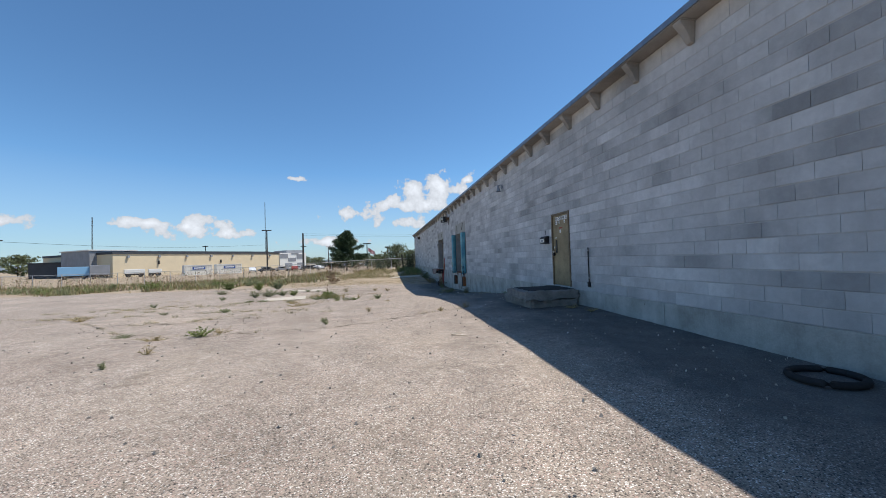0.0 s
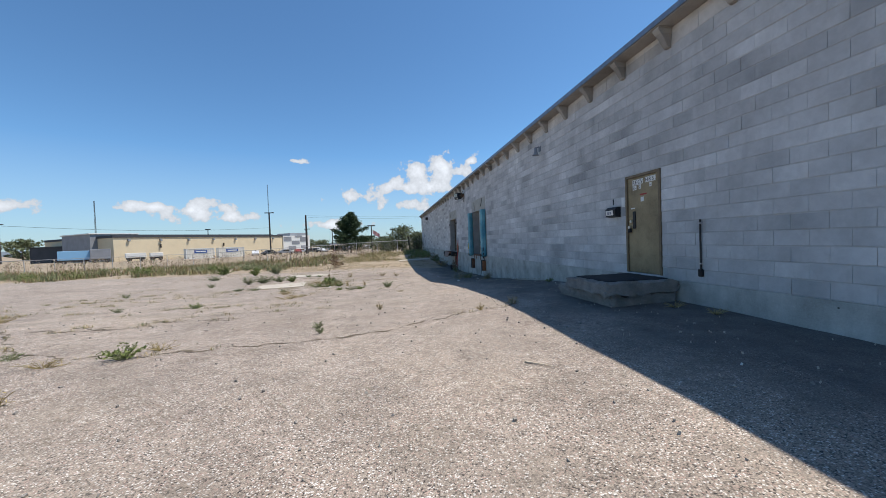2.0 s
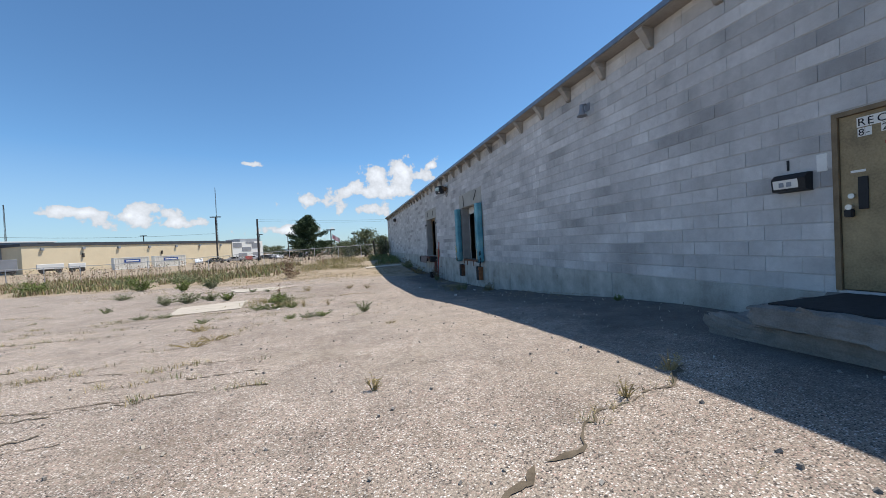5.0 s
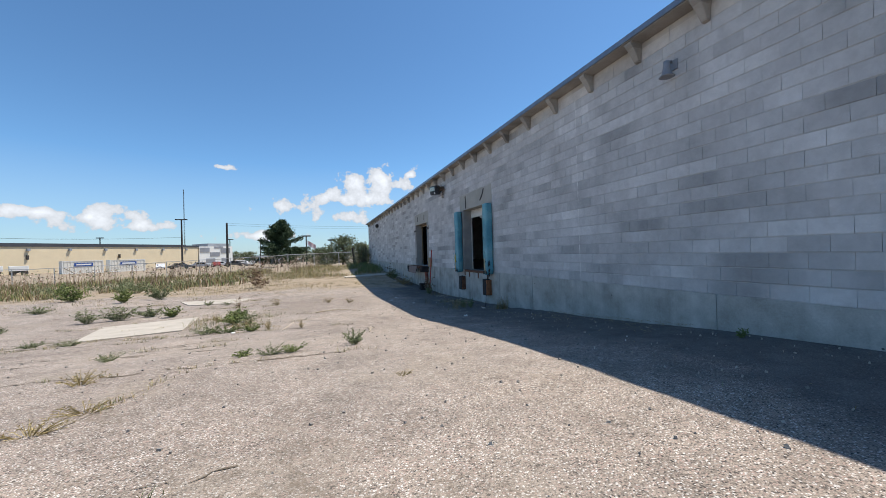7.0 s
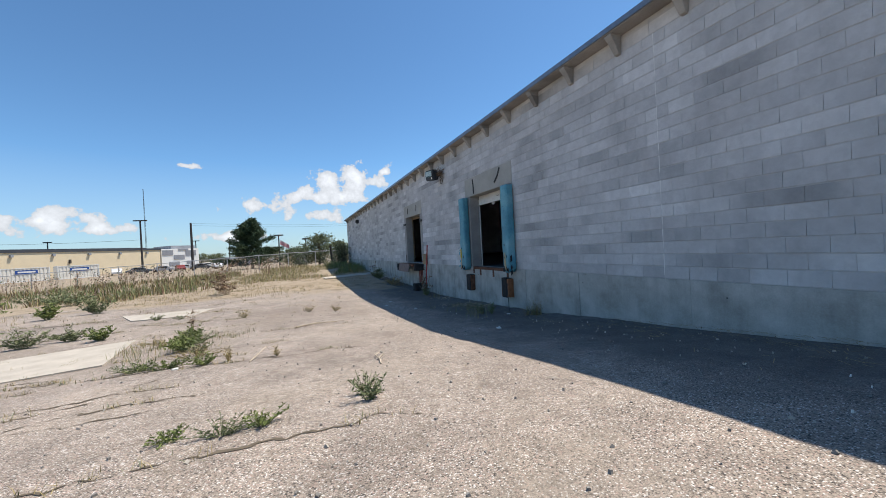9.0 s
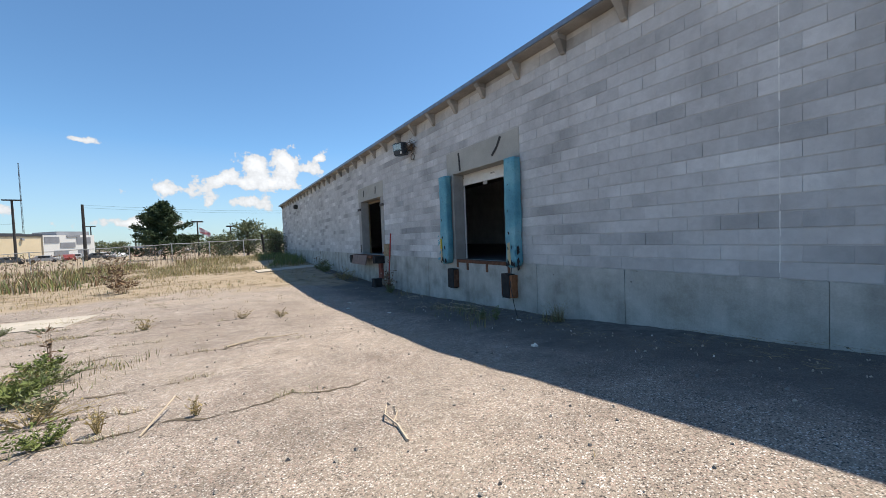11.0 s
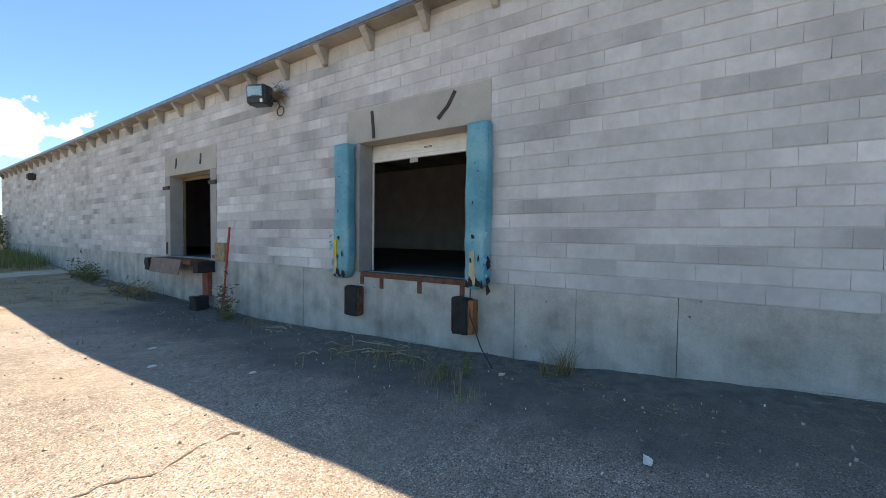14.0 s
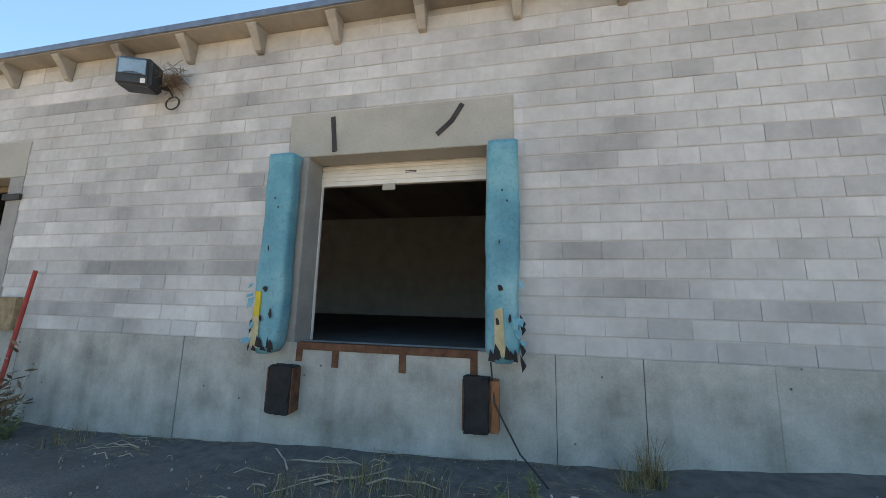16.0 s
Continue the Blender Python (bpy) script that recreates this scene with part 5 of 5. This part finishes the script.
# ---- distance ----
def oriented(a, b):
    """A frame with x along a-b, y away from the viewer."""
    d = Vector((b[0] - a[0], b[1] - a[1], 0))
    u = d.normalized()
    v = Vector((-u.y, u.x, 0))
    return Matrix(((u.x, v.x, 0, a[0]), (u.y, v.y, 0, a[1]), (0, 0, 1, 0), (0, 0, 0, 1))), d.length


FZ = -0.8


def make_store():
    m, L = oriented((-69, 107), (-40, 150))
    q = Parts()
    q.box(0, L, 0, 40, FZ, 5.3, 0, m)
    root = q.done("store_building", M_BEIGE)
    q = Parts()
    q.box(-0.2, L + 0.2, -0.2, 40, 5.301, 5.9, 0, m)
    q.box(6, L, 5, 30, 5.901, 6.3, 0, m)
    q.done("roof_edge", M_DARKBLDG, root)
    q = Parts()
    q.box(-1.5, 9, 8, 24, FZ, 6.5, 0, m)
    q.done("rear_block", M_GREYBLDG, root)
    q = Parts()
    q.box(-1.8, 9.3, 7.7, 24.3, 6.501, 6.75, 0, m)
    q.done("cornice", M_WHITE, root)
    q = Parts()
    for i in range(7):
        u = 3 + i * L / 7
        q.box(u, u + 0.5, -0.5, -0.01, 4.3, 4.9, 0, m)
    q.done("wall_light", M_GREY, root)
    q = Parts()
    for u in (L * 0.2, L * 0.55):
        q.box(u, u + 0.3, -0.4, -0.01, 2.4, 3.4, 0, m)
    q.done("downspout", M_POLE, root)
    return root


tagged(make_store(), "long low beige store building with dark roof edge", "building")


def make_entrance():
    m, L = oriented((-39.8, 150.3), (-31.5, 158))
    q = Parts()
    q.box(0.1, L, 0, 20, FZ, 5.6, 0, m)
    root = q.done("entrance_building", M_WHITE)
    q = Parts()
    for u, z, w, h in [(0.4, 3.6, 3.0, 1.6), (3.6, 2.2, 3.2, 1.4), (7.2, 3.2, 3.2, 1.8), (2.2, 0.0, 3.0, 1.5), (7.4, 0.0, 2.4, 1.6), (5.0, 5.0, 3.0, 0.58)]:
        q.box(u, u + w, -0.12, -0.01, z, z + h, 0, m)
    q.done("grey_panel", M_GREYBLDG, root)
    q = Parts()
    q.box(4, L, 2, 12, 5.601, 6.7, 0, m)
    q.done("roof_block", M_GREYBLDG, root)
    return root


tagged(make_entrance(), "white and grey panelled store entrance block", "building")


def make_container(at, turn, mat, panel):
    q = Parts()
    n = 24
    for i in range(n):
        a, b = 6.06 * i / n, 6.06 * (i + 1) / n
        d = 0.0 if i % 2 else 0.06
        q.box(a, b - 0.002, d, 2.38, 0.16, 2.5)
    root = q.done("shipping_container", mat)
    q = Parts()
    for a, b in ((-0.03, 0.1), (5.96, 6.09)):
        q.box(a, b, -0.04, 2.43, 0, 2.59)
    q.box(0.101, 5.959, -0.04, 0.1, 2.46, 2.59)
    q.box(0.101, 5.959, -0.04, 0.1, 0.02, 0.18)
    q.done("frame_rail", M_WHITE, root)
    if panel:
        q = Parts()
        q.box(1.7, 4.5, -0.055, -0.041, 1.45, 2.15)
        q.done("blue_panel", M_BLUE, root)
        q = Parts()
        q.box(2.0, 4.2, -0.07, -0.056, 1.68, 1.95)
        q.done("white_bar", M_WHITE, root)
    root.matrix_world = pose(at[0], at[1], FZ, 0, 0, turn)
    return root


CT = 38.0
c1 = tagged(make_container((-49.2, 101.0), CT, M_CONT, True), "cream shipping container with a blue panel", "container", "containers by the store")
copy_thing(c1, pose(-43.6, 105.4, FZ, 0, 0, CT))


def make_truck_box(at, mat, w, h, name, label):
    q = Parts()
    q.box(-w / 2, w / 2, 0, 2.5, 0.9, h)
    root = q.done(name, mat)
    round_off(root, 0.05, 1)
    q = Parts()
    for x in (-w * 0.3, w * 0.3):
        q.tube([(x, -0.02, 0.45), (x, 2.4, 0.45)], 0.45, 10)
    q.box(-w * 0.45, w * 0.45, 0.3, 2.2, 0.5, 0.898)
    q.done("wheel", M_POLE, root)
    root.matrix_world = pose(at[0], at[1], FZ, 0, 0, 35)
    return tagged(root, label, "trailer")


make_truck_box((-71.5, 98.5), M_LTBLUE, 5.4, 3.0, "box_trailer", "light blue box trailer parked by the store")
make_truck_box((-67.5, 100.5), M_GREYBLDG, 3.6, 3.3, "box_trailer", "grey box trailer parked by the store")
make_truck_box((-61.5, 103), M_WHITE, 4.0, 2.0, "white_van", "white van parked by the store wall")
make_truck_box((-58.0, 105), M_WHITE, 2.6, 1.9, "white_van", "white van parked by the store wall")
sh = Parts()
m, L = oriented((-100, 122), (-79, 118))
sh.box(0, L, 0, 12, FZ, 3.6, 0, m)
sh.box(-0.3, L + 0.3, -0.3, 12.3, 3.601, 3.8, 0, m)
tagged(sh.done("dark_shed", M_DARKBLDG), "long low dark shed in the distance", "building")


def make_car(mat):
    q = Parts()
    prof = [(-2.2, 0.35), (-2.25, 0.75), (-1.5, 0.92), (-0.9, 1.42), (0.8, 1.45), (1.5, 0.98), (2.2, 0.85), (2.25, 0.4)]
    n = len(prof)
    vs = [(x, -0.85, z) for x, z in prof] + [(x, 0.85, z) for x, z in prof]
    q.add(vs, [tuple(range(n))[::-1], tuple(range(n, 2 * n))] + [(i, (i + 1) % n, (i + 1) % n + n, i + n) for i in range(n)])
    root = q.done("parked_car", mat)
    round_off(root, 0.05, 1)
    q = Parts()
    for s in (-0.856, 0.852):
        q.box(-0.85, 0.75, s, s + 0.004, 0.95, 1.34)
    q.done("side_window", M_CARGLASS, root)
    q = Parts()
    for x in (-1.4, 1.4):
        for s in (-0.88, 0.7):
            q.tube([(x, s, 0.32), (x, s + 0.18, 0.32)], 0.32, 12)
    q.done("wheel", M_RUBBER, root)
    return root


protos = [make_car(mm) for mm in M_CAR]
spots = [(-37, 112), (-33.5, 113), (-30, 116), (-27, 118), (-24, 124), (-28, 126), (-20, 122), (-16, 128), (-22, 136), (-17, 140), (-12.5, 132), (-26, 142), (-13, 146), (-20, 152), (-9, 150), (-15, 160), (-24, 166), (-9, 166)]
for n, (x, y) in enumerate(spots):
    c = protos[n % 4] if n < 4 else copy_thing(protos[(n * 7 + n // 3) % 4], pose(0, 0, 0))
    c.matrix_world = pose(x, y, FZ - 0.02, 0, 0, random.choice((20, 25, 200, 110)))
    tagged(c, "parked car in the distant lot", "car", "parked cars")


def lamp_post(name, x, y, z1, arm, label, r=0.14):
    q = Parts()
    z = ground_z(x, y) if y < 200 else FZ
    q.tube([(x, y, z), (x, y, z1)], [r, r * 0.7], 8)
    root = q.done(name, M_POLE)
    if arm:
        q = Parts()
        q.box(x - arm, x + arm, y - 0.25, y + 0.25, z1 - 0.3, z1 - 0.02)
        q.done("lamp_head", M_POLE, root)
    return tagged(root, label, "pole")


lamp_post("street_lamp", -39.8, 135.2, 13.3, 1.5, "tall dark parking lot lamp post", 0.28)
lamp_post("utility_pole", -22.8, 111, 10.1, 0, "dark wooden utility pole", 0.3)
lamp_post("street_lamp", -38, 185, 9.5, 1.3, "distant dark parking lot lamp post", 0.22)
lamp_post("street_lamp", -4.6, 110, 6.7, 1.1, "dark parking lot lamp post behind tree", 0.18)
lamp_post("street_lamp", 1.2, 96, 5.0, 0.7, "distant dark lamp post behind shrubs", 0.16)
lamp_post("street_lamp", -30, 210, 10, 1.3, "distant dark parking lot lamp post", 0.25)
lamp_post("street_lamp", -66, 150, 9.0, 0.9, "distant lamp post above the store roof", 0.2)
lamp_post("utility_pole", -118, 134, 11.5, 1.2, "distant dark utility pole with crossarm", 0.3)


def make_mast(x, y, h, label):
    q = Parts()
    b = Vector((x, y, FZ))
    for k3 in range(3):
        a = 2.1 * k3
        q.tube([b + Vector((math.cos(a) * 0.4, math.sin(a) * 0.4, 0)), b + Vector((math.cos(a) * 0.15, math.sin(a) * 0.15, h))], 0.06, 5)
    for i in range(int(h / 2)):
        z = i * 2
        for k3 in range(3):
            a, c = 2.1 * k3, 2.1 * (k3 + 1)
            q.tube([b + Vector((math.cos(a) * 0.32, math.sin(a) * 0.32, z)), b + Vector((math.cos(c) * 0.3, math.sin(c) * 0.3, z + 2))], 0.03, 3)
    return tagged(q.done("radio_mast", M_POLE), label, "mast")


make_mast(-86, 288, 48, "tall thin lattice radio mast in the distance")
make_mast(-142, 206, 28, "distant lattice radio mast")
w = Parts()
pts = [Vector((-118 + 60 * t, 134 + 60 * t, 11 - 1.5 * math.sin(math.pi * t))) for t in np.linspace(0, 1, 9)]
w.tube(pts, 0.05, 3)
for za in (7.5, 8.0):
    w.tube([Vector((-22.8 + 60 * t, 111, za + 2 - 1.0 * math.sin(math.pi * t))) for t in np.linspace(0, 1, 9)], 0.018, 3)
tagged(w.done("power_line", M_POLE), "thin sagging overhead power lines", "power line")
fl = Parts()
vs = []
for i in range(9):
    for j in range(2):
        vs.append((-4.3 + i * 0.25, 110 + 0.12 * math.sin(i * 1.3), 5.4 - 0.16 * i - j * 1.2))
fl.add(vs, [(2 * i, 2 * i + 2, 2 * i + 3, 2 * i + 1) for i in range(8)])
fl.add([(x, y + 0.02, z) for x, y, z in vs], [(2 * i + 1, 2 * i + 3, 2 * i + 2, 2 * i) for i in range(8)])
k = Mat("striped_cloth", 0.8)
kz = k.axis(2)
k.base(k.mix(k.math("GREATER_THAN", k.math("FRACT", k.math("MULTIPLY", kz, 3.6)), 0.5), (0.45, 0.05, 0.06), (0.7, 0.68, 0.68)))
tagged(fl.done("flag", k.m), "red and white striped flag on a pole", "flag")
hill = Parts()
vs, fs = [], []
for i in range(61):
    a = radians(-80 + 160 * i / 60)
    r = 2600
    vs += [(r * math.sin(a), r * math.cos(a), -20), (r * math.sin(a), r * math.cos(a), 14 + 22 * noise.noise((i * 0.23, 0, 0)) + 6 * noise.noise((i * 0.9, 3, 0)))]
    if i:
        fs.append((2 * i - 2, 2 * i, 2 * i + 1, 2 * i - 1))
hill.add(vs, fs)
# distance haze is mixed into the hills' blue-grey colour
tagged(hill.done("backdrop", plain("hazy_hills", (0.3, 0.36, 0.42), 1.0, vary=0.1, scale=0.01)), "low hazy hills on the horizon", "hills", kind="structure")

# ---- blocks of the wall ----
random.seed(4)
OPEN = [DOOR, DOCK1, DOCK2]


def spans(a, b, z0, z1):
    """The stretch a-b less the openings at this height."""
    out = [(a, b)]
    for y0, y1, o0, o1 in OPEN:
        if z1 > o0 + 0.02 and z0 < o1 - 0.02:
            nxt = []
            for p, r in out:
                if r <= y0 or p >= y1:
                    nxt.append((p, r))
                else:
                    if p < y0:
                        nxt.append((p, y0))
                    if r > y1:
                        nxt.append((y1, r))
            out = nxt
    return [(p, r) for p, r in out if r - p > 0.05]


def tilted(q, x, ya, yb, za, zb, lip=0.006):
    """A block whose worn face leans back towards its top edge."""
    zc = za + 0.012
    pts = []
    for y in (ya, yb):
        pts += [(x - lip * 0.3, y, za), (x - lip, y, zc), (x, y, zb), (x + 0.06, y, zb), (x + 0.06, y, za)]
    q.add(pts, [(0, 1, 2, 3, 4), (9, 8, 7, 6, 5), (5, 6, 1, 0), (6, 7, 2, 1), (7, 8, 3, 2), (9, 5, 0, 4), (8, 9, 4, 3)])


shared = {}
joined = Parts()
J, JH = 0.005, 0.0022       # bed and head joints, half width
JOINT0 = 16.72                    # the straight control joint
for c in range(-2, 20):
    z0, z1 = BASE + c * COURSE, BASE + (c + 1) * COURSE
    ys = JOINT0 - math.ceil((JOINT0 - Y0) / BLOCK) * BLOCK - (BLOCK / 2 if c % 2 else 0)
    while ys < Y1:
        a, b = max(ys, Y0), min(ys + BLOCK, Y1)
        ys += BLOCK
        if c < 0 and b > LOW_Y:
            if a > LOW_Y - 0.06:
                continue
            b = LOW_Y
        parts = [(a, b)]
        if a < JOINT0 - 0.02 and b > JOINT0 + 0.02:
            parts = [(a, JOINT0 - 0.004), (JOINT0 + 0.004, b)]
        for pa, pb in parts:
            for p, r in spans(pa, pb, z0, z1):
                proud = random.uniform(-0.0035, 0.0015)
                x0 = WX - 0.004 + proud
                if 17.6 < p < 25.2 and c >= 0:
                    ln = round(r - p - 2 * JH, 3)
                    if ln not in shared:
                        q = Parts()
                        tilted(q, 0, 0, ln, 0, COURSE - 2 * J)
                        ob = q.done("block", M_BLOCK, wall_ob)
                        shared[ln] = ob.data
                    else:
                        ob = new("block", shared[ln])
                        ob.parent = wall_ob
                    ob.location = (x0, p + JH, z0 + J)
                else:
                    tilted(joined, x0, p + JH, r - JH, z0 + J, z1 - J)
tagged(box_obj("control_joint", WX - 0.007, WX + 0.01, JOINT0 - 0.008, JOINT0 + 0.008, BASE, EAVE, M_WHITE), "pale sealed vertical control joint in the wall", "joint", kind="structure")
tagged(joined.done("block_courses", M_BLOCK, wall_ob), kind="stuff")
pan = Parts()
y = RIB0
while y < Y1:
    for a, b in ((y + 0.05, y + RIBS / 2 - 0.006), (y + RIBS / 2 + 0.006, y + RIBS - 0.05)):
        if a > Y0 and b < Y1:
            pan.box(WX - 0.006, WX + 0.05, a, b, EAVE + 0.006, 5.052)
    y += RIBS
tagged(pan.done("infill_panels", M_PANEL, wall_ob), kind="stuff")
